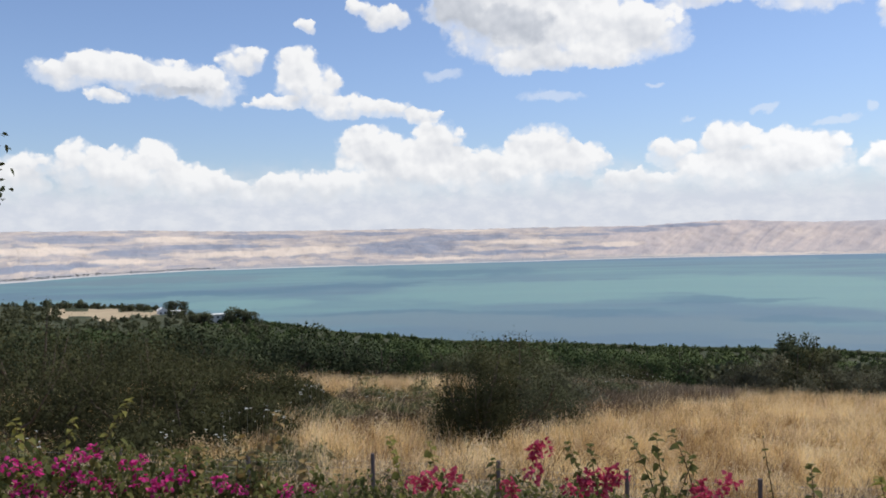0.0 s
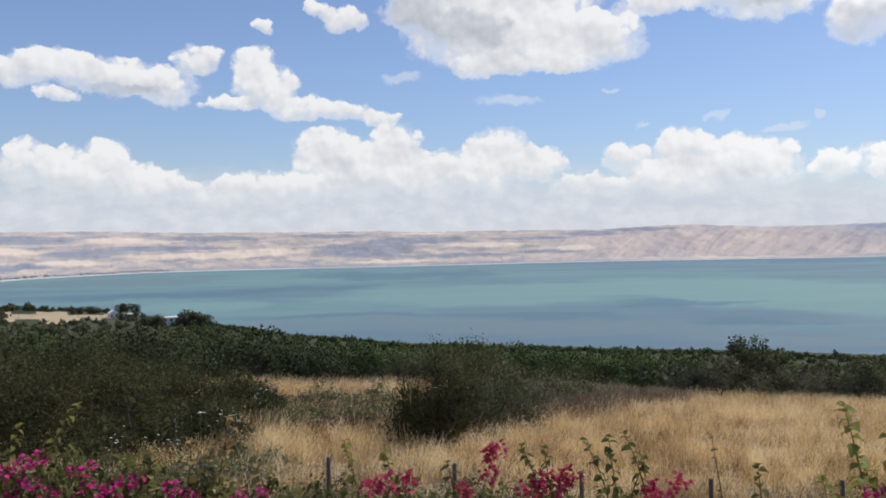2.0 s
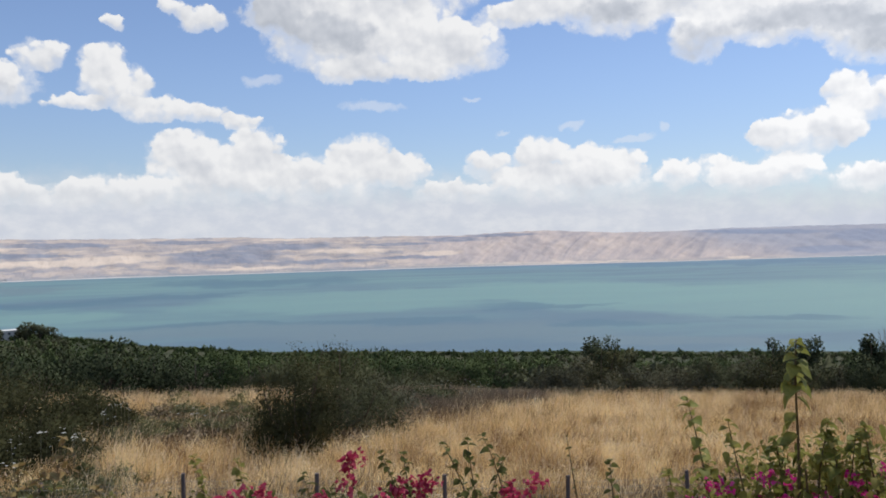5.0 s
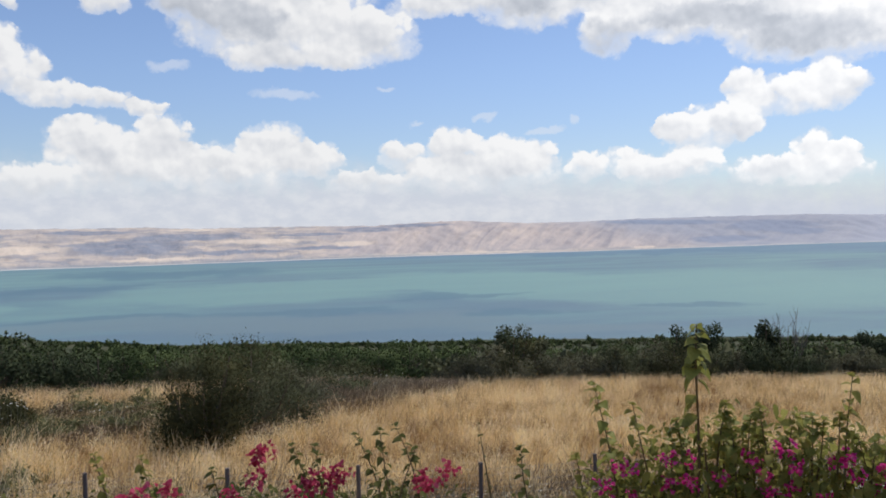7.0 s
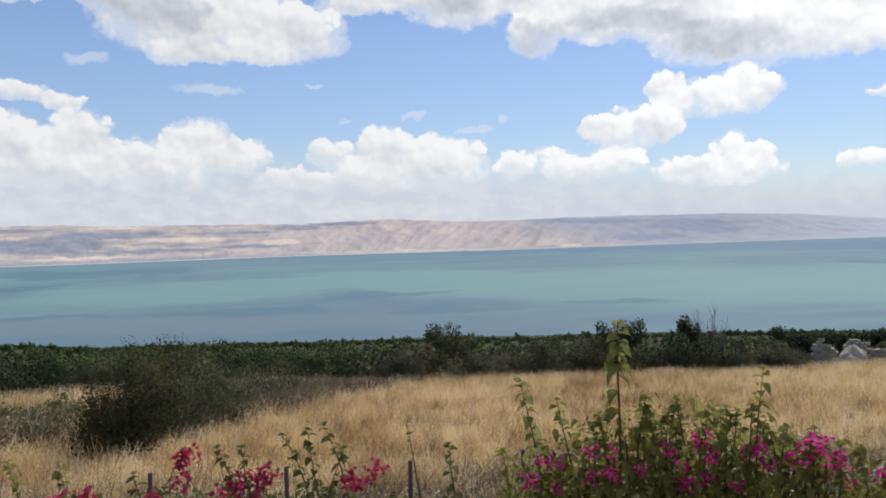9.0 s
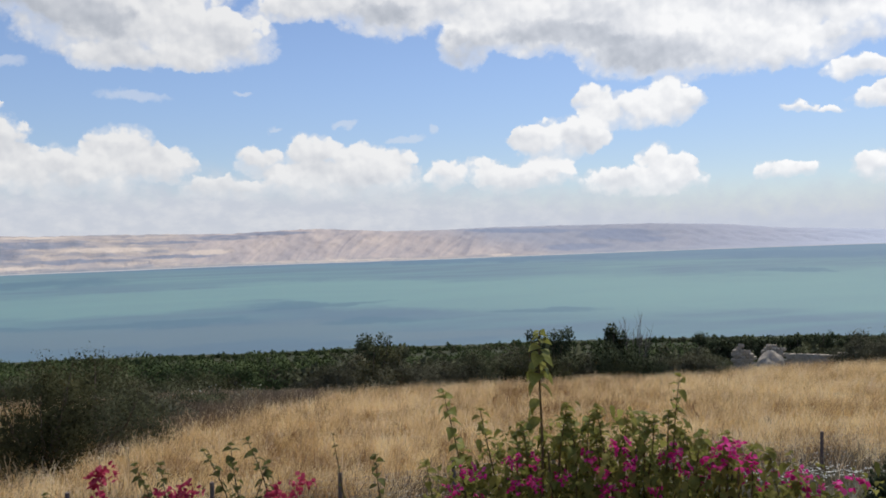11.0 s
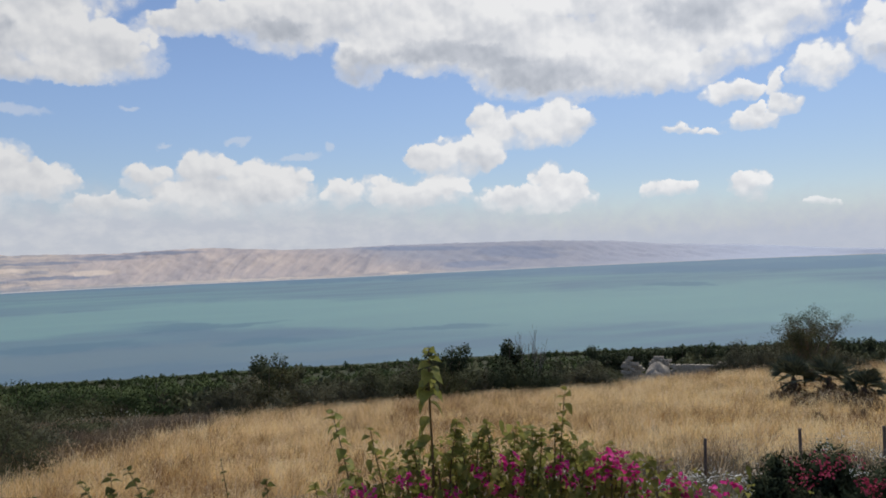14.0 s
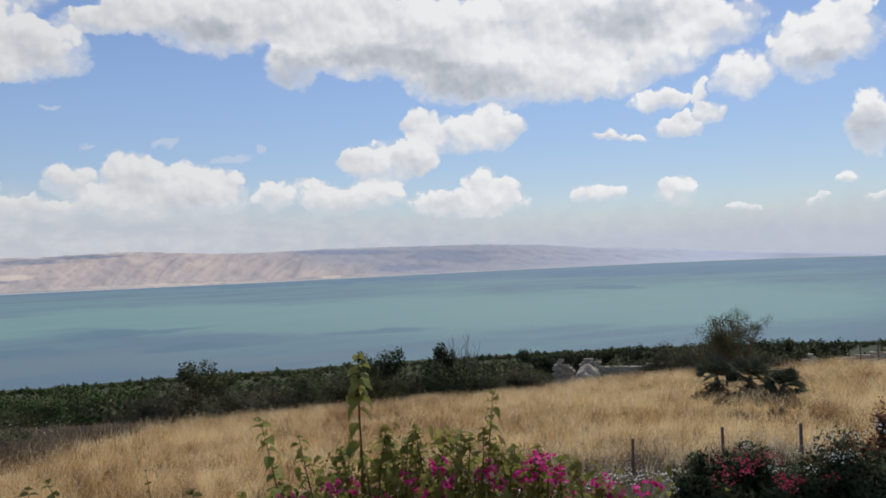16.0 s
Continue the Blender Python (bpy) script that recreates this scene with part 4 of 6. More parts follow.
for i, (u, r, s) in enumerate([(55.1, 56, 0.45), (63.4, 39, 0.5), (61.0, 37, 0.4), (50.5, 35, 0.35)]):
    put_bush("dry_brush", bush_meshes(130 + i, s, s * 1.3, 900, 0.05, M_BRUSH, 6, ragged=0.8), u, r, "small brown withered tuft standing in dry grass", "shrub", "dry tufts")


# ------------------------------------------------------------------ trees down the slope
def tree_meshes(seed, h, w, leaves, leaf, mat, low=0.18, count=18):
    rng = np.random.default_rng(seed)
    clumps, paths = [], []
    for i in range(count):
        a, q = rng.uniform(0, 6.28), rng.random() ** 0.5
        z = h * rng.uniform(low, 0.88) * (1 - 0.22 * q)
        s = rng.uniform(0.24, 0.40)
        clumps.append((w * q * math.cos(a) * 0.75, w * q * math.sin(a) * 0.75, z, w * s, w * s, h * s * 0.42))
        paths.append([(0, 0, h * 0.12, 0.015 * h), (clumps[-1][0] * 0.5, clumps[-1][1] * 0.5, z * 0.75, 0.009 * h), (clumps[-1][0], clumps[-1][1], z, 0.004 * h)])
    paths.append([(0, 0, -0.6, 0.04 * h), (0.03 * h, 0, h * 0.2, 0.032 * h), (0, 0.02 * h, h * 0.45, 0.02 * h), (0, 0, h * 0.75, 0.006 * h)])
    pts, d = crown_points(clumps, leaves, rng, 0.5)
    v, f, nor = leaf_quads(pts, leaf, rng, 0.1, 0.6, round_off=rounded(pts, d, w, h))
    tv, tf = tubes(paths)
    return mesh_of("trunk", tv, tf, [M_BARK], smooth=True), mesh_of("crown", v, f, [mat], normals=nor)


def tree_at(name, meshes, u, r, label, category="tree", group="", size=1.0, turn=0.0, dz=0.0):
    x, y = polar(u, r)
    ob = thing(name, x, y, float(ground_z(x, y)) + dz, label, category, group, turn)
    ob.scale = (size, size, size)
    part("trunk", meshes[0], ob)
    part("crown", meshes[1], ob)
    return ob


def joined(name, src, places, label, category, mat):
    """Many far trees as one mesh of leaves."""
    co = np.empty(len(src.vertices) * 3, np.float32)
    src.vertices.foreach_get("co", co)
    co = co.reshape(-1, 3)
    bent = np.empty(len(src.loops) * 3, np.float32)
    src.corner_normals.foreach_get("vector", bent)
    bent = bent.reshape(-1, 3)
    V, N = [], []
    for u, r, s, a, squat in places:
        x, y = polar(u, r)
        c, d = math.cos(a) * s, math.sin(a) * s
        V.append(np.stack([co[:, 0] * c - co[:, 1] * d + x, co[:, 0] * d + co[:, 1] * c + y, co[:, 2] * s * squat + float(ground_z(x, y))], 1))
        c, d = math.cos(a), math.sin(a)
        N.append(np.stack([bent[:, 0] * c - bent[:, 1] * d, bent[:, 0] * d + bent[:, 1] * c, bent[:, 2]], 1))
    V = np.concatenate(V)
    return tagged(new(name, mesh_of(name, V, np.arange(len(V)).reshape(-1, 4), [mat], normals=np.concatenate(N))), label, category, kind="stuff")


NEAR_ORCHARD = [tree_meshes(60 + i, 5.0, 3.3, 2000, 0.26, M_ORCHARD) for i in range(4)]
DENSE_DARK = [tree_meshes(74 + i, 5.0, 3.3, 2000, 0.26, M_DARK, 0.12) for i in range(3)]
ORCHARD = [tree_meshes(65 + i, 5.0, 3.3, 750, 0.44, M_ORCHARD) for i in range(4)]
rng = random.Random(7)
far_rows = []
r = 58.0
while r < 560:
    step = 5.0 + r * 0.010
    u = -27.0
    while u < 47:
        uu = u + rng.uniform(-0.4, 0.4) * math.degrees(step / r)
        open_left = uu < -17.0 and r > 330
        if r > float(crest_far(uu)) + 12 and r < float(near_shore(uu)) - 6 and not (uu > 17 and r < 120) and not open_left:
            size = rng.uniform(0.8, 1.1) * (1 + 0.25 * float(ease(-1.0, -14.0, uu))) * (0.78 + 0.2 * float(ease(60, 110, r))) * (1 if r < 165 else 0.72)
            rr = r + rng.uniform(-2.0, 2.0)
            if r < 165:
                kind = DENSE_DARK if uu < -3.4 and r < 90 else (NEAR_ORCHARD if r < 85 else ORCHARD)
                tree_at("orchard_tree", kind[rng.randrange(len(kind))], uu, rr, "low round dark green orchard tree on the slope", "tree", "orchard trees", size, rng.uniform(0, 6.28))
            else:
                far_rows.append((uu, rr, size, rng.uniform(0, 6.28), rng.uniform(0.85, 1.25)))
        u += math.degrees(step / r) * (1.0 if r < 165 else 1.15)
    r *= 1.095
for i in range(520):
    uu = -16.5 + i * 0.176
    far_rows.append((uu, float(near_shore(uu)) - rng.uniform(0, 14), rng.uniform(0.3, 0.72), rng.uniform(0, 6.28), rng.uniform(0.7, 1.2)))
for i in range(300):
    uu = rng.uniform(-17, 0)
    far_rows.append((uu, rng.uniform(0.48, 0.97) * float(near_shore(uu)), rng.uniform(0.65, 1.0), rng.uniform(0, 6.28), rng.uniform(0.8, 1.1)))
FAR_TREE = tree_meshes(70, 4.6, 2.9, 110, 1.35, M_ORCHARD)[1]
TINY_TREE = tree_meshes(71, 4.6, 2.9, 44, 2.0, M_FAROFF)[1]
joined("far_orchard", FAR_TREE, far_rows, "rows of dark green orchard trees far down the slope", "trees", M_ORCHARD)

# a dark windbreak on the way down to the lake
DARK_TREE = [tree_meshes(160 + i, 5.4, 2.2, 800, 0.5, M_DARK, 0.1) for i in range(3)]
for i in range(54):
    u = 46.3 + i * 0.39 + rng.uniform(-0.1, 0.1)
    tree_at("windbreak_tree", DARK_TREE[i % 3], u, 186 + rng.uniform(-5, 5), "tall dark evergreen tree in a windbreak row", "tree", "windbreak trees", rng.uniform(0.92, 1.25) * (1.0 - 0.12 * float(ease(62, 67, u))), rng.uniform(0, 6.28))
for u, r, h, w, k in [(23.3, 60, 5.3, 1.9, 0), (24.9, 64, 4.6, 1.5, 1), (35.0, 70, 5.6, 1.9, 0), (36.6, 74, 6.0, 1.9, 0), (40.7, 69, 5.6, 1.1, 0), (46.4, 150, 7.0, 1.6, 0), (54.1, 180, 8.0, 2.2, 0)]:
    tree_at("tree", tree_meshes(int(u * 10), h, w, 3600, 0.22, M_DARK if k == 0 else M_OLIVE, 0.2), u, r, "dark green broad-leaved tree rising above the scrub", "tree", "scrub trees")
low_scrub = []
for i in range(700):
    u = rng.uniform(17, 73)
    rr = rng.uniform(float(crest_far(u)) + 22, float(near_shore(u)) - 4)
    if rr < 170 or u < 48 or rr > float(near_shore(u)) - 60:
        low_scrub.append((u, rr, rng.uniform(0.35, 0.75), rng.uniform(0, 6.28), 1.0))
joined("scrub", FAR_TREE, low_scrub, "grey-green scrub scattered over the slope", "scrub", M_OLIVE)


def bare_tree():
    rng = np.random.default_rng(9)
    x, y = polar(42.0, 71)
    ob = thing("bare_tree", x, y, float(ground_z(x, y)), "leafless grey tree with thin upright branches", "tree")
    limbs = []
    for i in range(15):
        a = -1 + i / 7.0 + rng.normal() * 0.06
        top = np.array([a * 2.1, rng.normal() * 0.6, rng.uniform(4.2, 5.9) - abs(a) * 0.8])
        path = [(top[0] * 0.2, 0, -0.4, 0.10)] + [(top[0] * (0.35 + 0.65 * k) + rng.normal() * 0.06, top[1] * k, top[2] * k, 0.034 * (1 - k) + 0.009) for k in (0.25, 0.5, 0.75, 1.0)]
        limbs.append(path)
        for j in range(10):
            k = rng.uniform(0.4, 0.95)
            b = np.array([top[0] * (0.35 + 0.65 * k), top[1] * k, top[2] * k])
            e = b + np.array([rng.normal() * 0.3, rng.normal() * 0.2, rng.uniform(0.5, 1.1)])
            limbs.append([(*b, 0.014), (*(0.5 * (b + e) + [0.05, 0, -0.05]), 0.011), (*e, 0.006)])
    v, f = tubes(limbs)
    part("trunk", mesh_of("trunk", v, f, [M_DEAD], smooth=True), ob)


bare_tree()


def thorn_tree():
    """The thin-crowned tree behind the palms."""
    rng = np.random.default_rng(12)
    x, y = polar(60.6, 58)
    ob = thing("thorn_tree", x, y, float(ground_z(x, y)), "sparse thorny tree with a thin airy crown", "tree")
    limbs, tips = [], []
    for i in range(13):
        a = rng.uniform(-1, 1)
        top = np.array([a * 2.15, rng.normal() * 0.8, rng.uniform(3.5, 4.8) - abs(a) * 0.7])
        limbs.append([(0, 0, -0.4, 0.11)] + [(top[0] * k ** 1.2 + rng.normal() * 0.08, top[1] * k, top[2] * k ** 0.9, 0.085 * (1 - k) + 0.012) for k in (0.3, 0.55, 0.8, 1.0)])
        for j in range(7):
            k = rng.uniform(0.62, 1.0)
            b = np.array([top[0] * k ** 1.2, top[1] * k, top[2] * k ** 0.9])
            e = b + rng.normal(size=3) * [0.55, 0.45, 0.35] + [0, 0, 0.15]
            limbs.append([(*b, 0.018), (*e, 0.006)])
            tips.append(0.5 * (b + e)), tips.append(e)
    limbs.append([(0, 0, 2.5, 0.04), (0.2, 0, 4.4, 0.02), (0.55, 0, 5.25, 0.006)])
    tips.append(np.array([0.4, 0, 4.9]))
    v, f = tubes(limbs)
    part("trunk", mesh_of("trunk", v, f, [M_BARK], smooth=True), ob)
    tips = np.array(tips)
    pts = tips[rng.integers(len(tips), size=17000)] + rng.normal(size=(17000, 3)) * [0.22, 0.22, 0.18]
    v, f = leaf_quads(pts, 0.085, rng)
    part("crown", mesh_of("crown", v, f, [M_OLIVE]), ob)


thorn_tree()


def fan_palm(u, r, h, seed, spread):
    rng = np.random.default_rng(seed)
    x, y = polar(u, r)
    ob = thing("fan_palm", x, y, float(ground_z(x, y)), "short fan palm with stiff dark fronds in dry grass", "palm", "fan palms")
    zc = h * 0.47
    v, f = tubes([[(0, 0, -0.3, 0.20), (0.02, 0, zc * 0.5, 0.17), (0, 0, zc, 0.13), (0, 0, zc + 0.1, 0.05)]], 9)
    part("trunk", mesh_of("trunk", v, f, [M_BARK], smooth=True), ob)
    for i in range(24):
        a = i * 2.4 + rng.uniform(-0.3, 0.3)
        tilt = -0.15 + 1.5 * rng.random()
        d = np.array([math.cos(a) * math.cos(tilt), math.sin(a) * math.cos(tilt), math.sin(tilt)])
        hub = np.array([0, 0, zc]) + d * spread * rng.uniform(0.30, 0.50)
        s = np.cross(d, [0, 0, 1.0]) + 1e-6
        s /= np.linalg.norm(s)
        n = np.cross(s, d)
        roll = rng.uniform(-0.6, 0.6)
        s, n = s * math.cos(roll) + n * math.sin(roll), n * math.cos(roll) - s * math.sin(roll)
        V = []
        for k in range(17):
            g = math.radians(-64 + 8 * k)
            way = d * math.cos(g) + s * math.sin(g) - n * 0.12 * abs(math.sin(g))
            L = spread * rng.uniform(0.6, 0.8)
            side = np.cross(way, n) * 0.042
            V += [hub, hub + way * L * 0.55 + side, hub + way * L + [0, 0, -0.08 * L], hub + way * L * 0.55 - side]
        stalk = np.array([0, 0, zc])
        w = s * 0.02
        V += [stalk - w, stalk + w, hub + w * 0.6, hub - w * 0.6]
        part("frond", mesh_of("frond", np.array(V), np.arange(len(V)).reshape(-1, 4), [M_PALM]), ob)
    # the skirt of dead leaves round the foot
    pts = rng.normal(size=(420, 3)) * [0.26, 0.26, 0.16] + [0, 0, 0.5]
    v, f = leaf_quads(pts, 0.45, rng, -1.1, 0.16)
    tagged(part("dead_skirt", mesh_of("dead_skirt", v, f, [M_BRUSH]), ob), "dry brown leaf skirt", kind="stuff")


fan_palm(59.5, 47.5, 2.2, 1, 1.3)
fan_palm(61.6, 46.5, 2.4, 2, 1.4)
fan_palm(63.6, 44, 1.8, 3, 1.1)


# ------------------------------------------------------------------ stone ruins beyond the brow
def boulder(seed, sx, sy, sz):
    rng = np.random.default_rng(seed)
    bm = bmesh.new()
    bmesh.ops.create_cube(bm, size=1.0)
    bmesh.ops.bevel(bm, geom=bm.edges[:], offset=0.12, segments=1, affect="EDGES")
    for v in bm.verts:
        v.co += Vector(rng.normal(size=3)) * 0.06
        v.co = Vector((v.co.x * sx, v.co.y * sy, v.co.z * sz))
    me = bpy.data.meshes.new("stone")
    bm.to_mesh(me)
    bm.free()
    me.materials.append(M_STONE)
    return me


STONES = [boulder(i, 0.52, 0.42, 0.31) for i in range(7)]


def ruin(u0, u1, r, heights, label, seed):
    rng = np.random.default_rng(seed)
    x, y = polar((u0 + u1) / 2, r)
    base = float(ground_z(x, y))
    ob = thing("stone_ruin", x, y, base, label, "ruin", "stone ruins", -radians((u0 + u1) / 2))
    wide = radians(u1 - u0) * r
    n = int(wide / 0.48)
    for i in range(n):
        top = float(np.interp(i / (n - 1), np.linspace(0, 1, len(heights)), heights))
        k = 0
        while k * 0.28 < top:
            s = part("stone", STONES[int(rng.integers(7))], ob)
            s.location = (-wide / 2 + i * 0.48 + rng.normal() * 0.03 + 0.22 * (k % 2), rng.normal() * 0.07, 0.10 + k * 0.28)
            s.rotation_euler = (rng.normal() * 0.07, rng.normal() * 0.07, rng.normal() * 0.16)
            k += 1


ruin(48.6, 50.3, 79, (2.2, 2.7, 2.5, 1.9, 2.2, 1.7), "broken pale stone wall of a ruin", 3)
ruin(50.5, 51.9, 84, (2.1, 2.4, 2.2), "squat pale stone block of a ruin", 4)
ruin(51.9, 57.2, 83, (1.2, 1.4, 1.2, 1.4, 1.5, 1.6), "long low pale stone wall along the slope", 5)
ruin(65.0, 66.2, 88, (0.8, 1.2, 0.6), "pale stone heap beside dry grass", 6)
ruin(67.0, 70.5, 86, (0.5, 0.9, 1.2, 1.2), "pale stone wall at the edge of dry grass", 7)


def heap(u, r, w, h):
    rng = np.random.default_rng(3)
    x, y = polar(u, r)
    bm = bmesh.new()
    bmesh.ops.create_icosphere(bm, subdivisions=4, radius=1.0)
    for v in bm.verts:
        k = 1 + 0.13 * noise.noise(v.co * 2.2) + 0.05 * noise.noise(v.co * 7)
        v.co = Vector((v.co.x * w * k, v.co.y * w * 0.7 * k, max(v.co.z, -0.2) * h * k))
    me = bpy.data.meshes.new("rubble_heap")
    bm.to_mesh(me)
    bm.free()
    me.materials.append(M_STONE)
    ob = new("rubble_heap", me)
    ob.location = (x, y, float(ground_z(x, y)))
    tagged(ob, "rounded grey rubble heap beside a ruined wall", "rubble")


heap(50.9, 77, 1.5, 1.9)


# ------------------------------------------------------------------ fence across the foot of the field
POST_AT = [-36.2, -29.6, -22.2, -13.9, -5.35, 3.5, 12.6, 21.25, 29.4, 36.4, 42.2, 47.55, 53.8, 59.8, 64.6, 69.2]


def make_post():
    bm = bmesh.new()
    bmesh.ops.create_cone(bm, cap_ends=True, segments=10, radius1=0.048, radius2=0.042, depth=1.75)
    bmesh.ops.translate(bm, verts=bm.verts, vec=(0, 0, 0.375))
    for v in bm.verts:
        v.co.x += 0.004 * math.sin(v.co.z * 9)
    me = bpy.data.meshes.new("post")
    bm.to_mesh(me)
    bm.free()
    me.materials.append(M_POST)
    return me


def fence():
    me = make_post()
    spots = []
    x, y = polar(8, 16)
    ob = thing("fence", x, y, float(ground_z(x, y)), "wire mesh fence on weathered posts before dry grass", "fence")
    off = Matrix.Translation(ob.location).inverted()
    rng = random.Random(3)
    for u in POST_AT:
        r = min(16 / math.cos(radians(min(abs(u - 8), 47))), 23.6) if u > 8 else 16 / math.cos(radians(u - 8))
        px, py = polar(u, r)
        pz = float(ground_z(px, py))
        p = part("post", me, ob)
        p.location = off @ Vector((px, py, pz))
        p.rotation_euler = (rng.uniform(-0.03, 0.03), rng.uniform(-0.03, 0.03), rng.uniform(0, 6))
        spots.append(Vector((px, py, pz)))
    for a, b in zip(spots, spots[1:]):
        paths, n = [], int((b - a).length / 0.12)
        for k in range(9):
            h = Vector((0, 0, 0.06 + k * 0.13))
            paths.append([(*(off @ (a + h)), 0.0024), (*(off @ (b + h)), 0.0024)])
        for k in range(1, n):
            q = a.lerp(b, k / n)
            paths.append([(*(off @ (q + Vector((0, 0, 0.04)))), 0.0022), (*(off @ (q + Vector((0, 0, 1.12)))), 0.0022)])
        v, f = tubes(paths, 3)
        tagged(part("wire_mesh", mesh_of("wire_mesh", v, f, [M_WIRE]), ob), "thin galvanised wire mesh", kind="stuff")


fence()
for u, r in [(68.2, 82), (69.2, 80), (70.3, 78)]:
    x, y = polar(u, r)
    ob = thing("fence_post", x, y, float(ground_z(x, y)) + 0.5, "lone weathered fence post at the top of the field", "post", "far posts")
    p = part("post", make_post(), ob)
    p.scale = (1.5, 1.5, 1.3)


# ------------------------------------------------------------------ weeds and wild flowers before the fence
def weeds():
    rng = np.random.default_rng(15)
    n = 9500
    u = rng.uniform(-36, 74, n)
    r = rng.uniform(8.5, 18, n) * (1 + 0.42 * ease(25, 48, u))
    x, y = r * np.sin(np.radians(u)), r * np.cos(np.radians(u))
    keep = (rng.random(n) < 0.6 + 0.6 * rough(x, y, 5, 1)) & ~((u > 49) & (r < 13.2))
    x, y = x[keep], y[keep]
    v, f = blades(x, y, np.full(len(x), 0.42), 0.015, 7, rng, 0.2, 0.45)
    tagged(new("weeds", mesh_of("weeds", v, f, [M_GREY])), "faded grey-green weeds along the fence", "weeds", kind="stuff")
    # browner stalks where the field meets the fence
    m = 7500
    u = rng.uniform(-12, 74, m)
    r = (15 + 7.0 * ease(25, 48, u)) + np.abs(rng.normal(size=m)) * 3.4
    x, y = r * np.sin(np.radians(u)), r * np.cos(np.radians(u))
    keep = rng.random(m) < (0.6 + 0.6 * rough(x, y, 4, 6)) * (1 - 0.65 * ease(2, 5, u) * (1 - ease(22, 27, u)))
    v, f = blades(x[keep], y[keep], np.full(int(keep.sum()), 0.5), 0.012, 6, rng, 0.22, 0.5, False)
    tagged(new("brown_stalks", mesh_of("brown_stalks", v, f, [M_BRUSH])), "brown withered stalks along the fence", "weeds", kind="stuff")
    # umbels and daisies
    spots = []
    for cu, cr, su, sr, count, hh in [(-14.0, 24.3, 2.6, 0.5, 36, 1.35), (-9.8, 26.5, 0.9, 0.8, 16, 1.7), (-27.5, 21, 0.8, 0.5, 12, 1.3), (-18, 22.5, 2.5, 0.8, 14, 1.0), (50, 20.5, 9, 1.8, 800, 0.5), (28, 16.5, 6, 1.2, 160, 0.4), (7, 24.5, 2.5, 1, 24, 0.8), (-3.5, 33, 2.5, 2, 30, 1.0), (60, 19, 4, 1.5, 50, 0.5), (13.5, 43, 2.5, 1.5, 26, 1.2)]:
        for i in range(count):
            a, b = polar(cu + rng.normal() * su * 0.6, cr + rng.normal() * sr)
            spots.append((a, b, float(ground_z(a, b)) + hh * rng.uniform(0.75, 1.05), hh))
    V, S = [], []
    for a, b, z, hh in spots:
        s = (0.026 + 0.03 * rng.random()) * (1.2 if hh > 0.9 else 0.7)
        for k in range(3):
            g = k * 1.05 + rng.uniform(0, 1)
            c, d = math.cos(g) * s, math.sin(g) * s
            V += [(a + c, b + d, z), (a - d * 0.6, b + c * 0.6, z + 0.01), (a - c, b - d, z + 0.012), (a + d * 0.6, b - c * 0.6, z + 0.01)]
        S.append([(a + rng.normal() * 0.03, b, z - hh * 0.9, 0.006), (a, b, z, 0.003)])
    tagged(new("wild_flowers", mesh_of("wild_flowers", V, np.arange(len(V)).reshape(-1, 4), [M_WHITEFL])), "scattered white wild flower heads on thin stalks", "flowers", kind="stuff")
    v, f = tubes(S, 3)
    tagged(new("flower_stalks", mesh_of("flower_stalks", v, f, [M_GREY])), "thin pale stalks of wild flowers", "stalks", kind="stuff")


weeds()


# ------------------------------------------------------------------ bougainvillea before the viewer
def big_leaves(pos, way, size, rng, droop=0.25, wide=0.62):
    """Ovate leaves with a crease along the middle, eight triangles each."""
    n = len(pos)
    way = way / (np.linalg.norm(way, axis=1)[:, None] + 1e-9)
    side = np.cross(way, np.array([0, 0, 1.0]) + rng.normal(size=(n, 3)) * 0.45)
    side /= np.linalg.norm(side, axis=1)[:, None] + 1e-9
    up = np.cross(side, way)
    L = (np.asarray(size) * np.ones(n))[:, None]
    down = np.array([0, 0, -1.0]) * L * droop
    w = L * wide * 0.5
    b0 = pos
    m1, m2 = pos + way * L * 0.26 + down * 0.04, pos + way * L * 0.62 + down * 0.38
    tip = pos + way * L * (1 - 0.25 * droop) + down
    l1, r1 = m1 + side * w * 0.95 + up * L * 0.07, m1 - side * w * 0.95 + up * L * 0.07
    l2, r2 = m2 + side * w * 0.86 + up * L * 0.05, m2 - side * w * 0.86 + up * L * 0.05
    v = np.stack([b0, l1, m1, r1, l2, m2, r2, tip], 1).reshape(-1, 3)
    k = np.arange(n)[:, None] * 8
    tri = np.array([0, 2, 1, 0, 3, 2, 1, 2, 5, 1, 5, 4, 2, 3, 6, 2, 6, 5, 4, 5, 7, 5, 6, 7])
    return v, (k + tri).reshape(-1, 3)


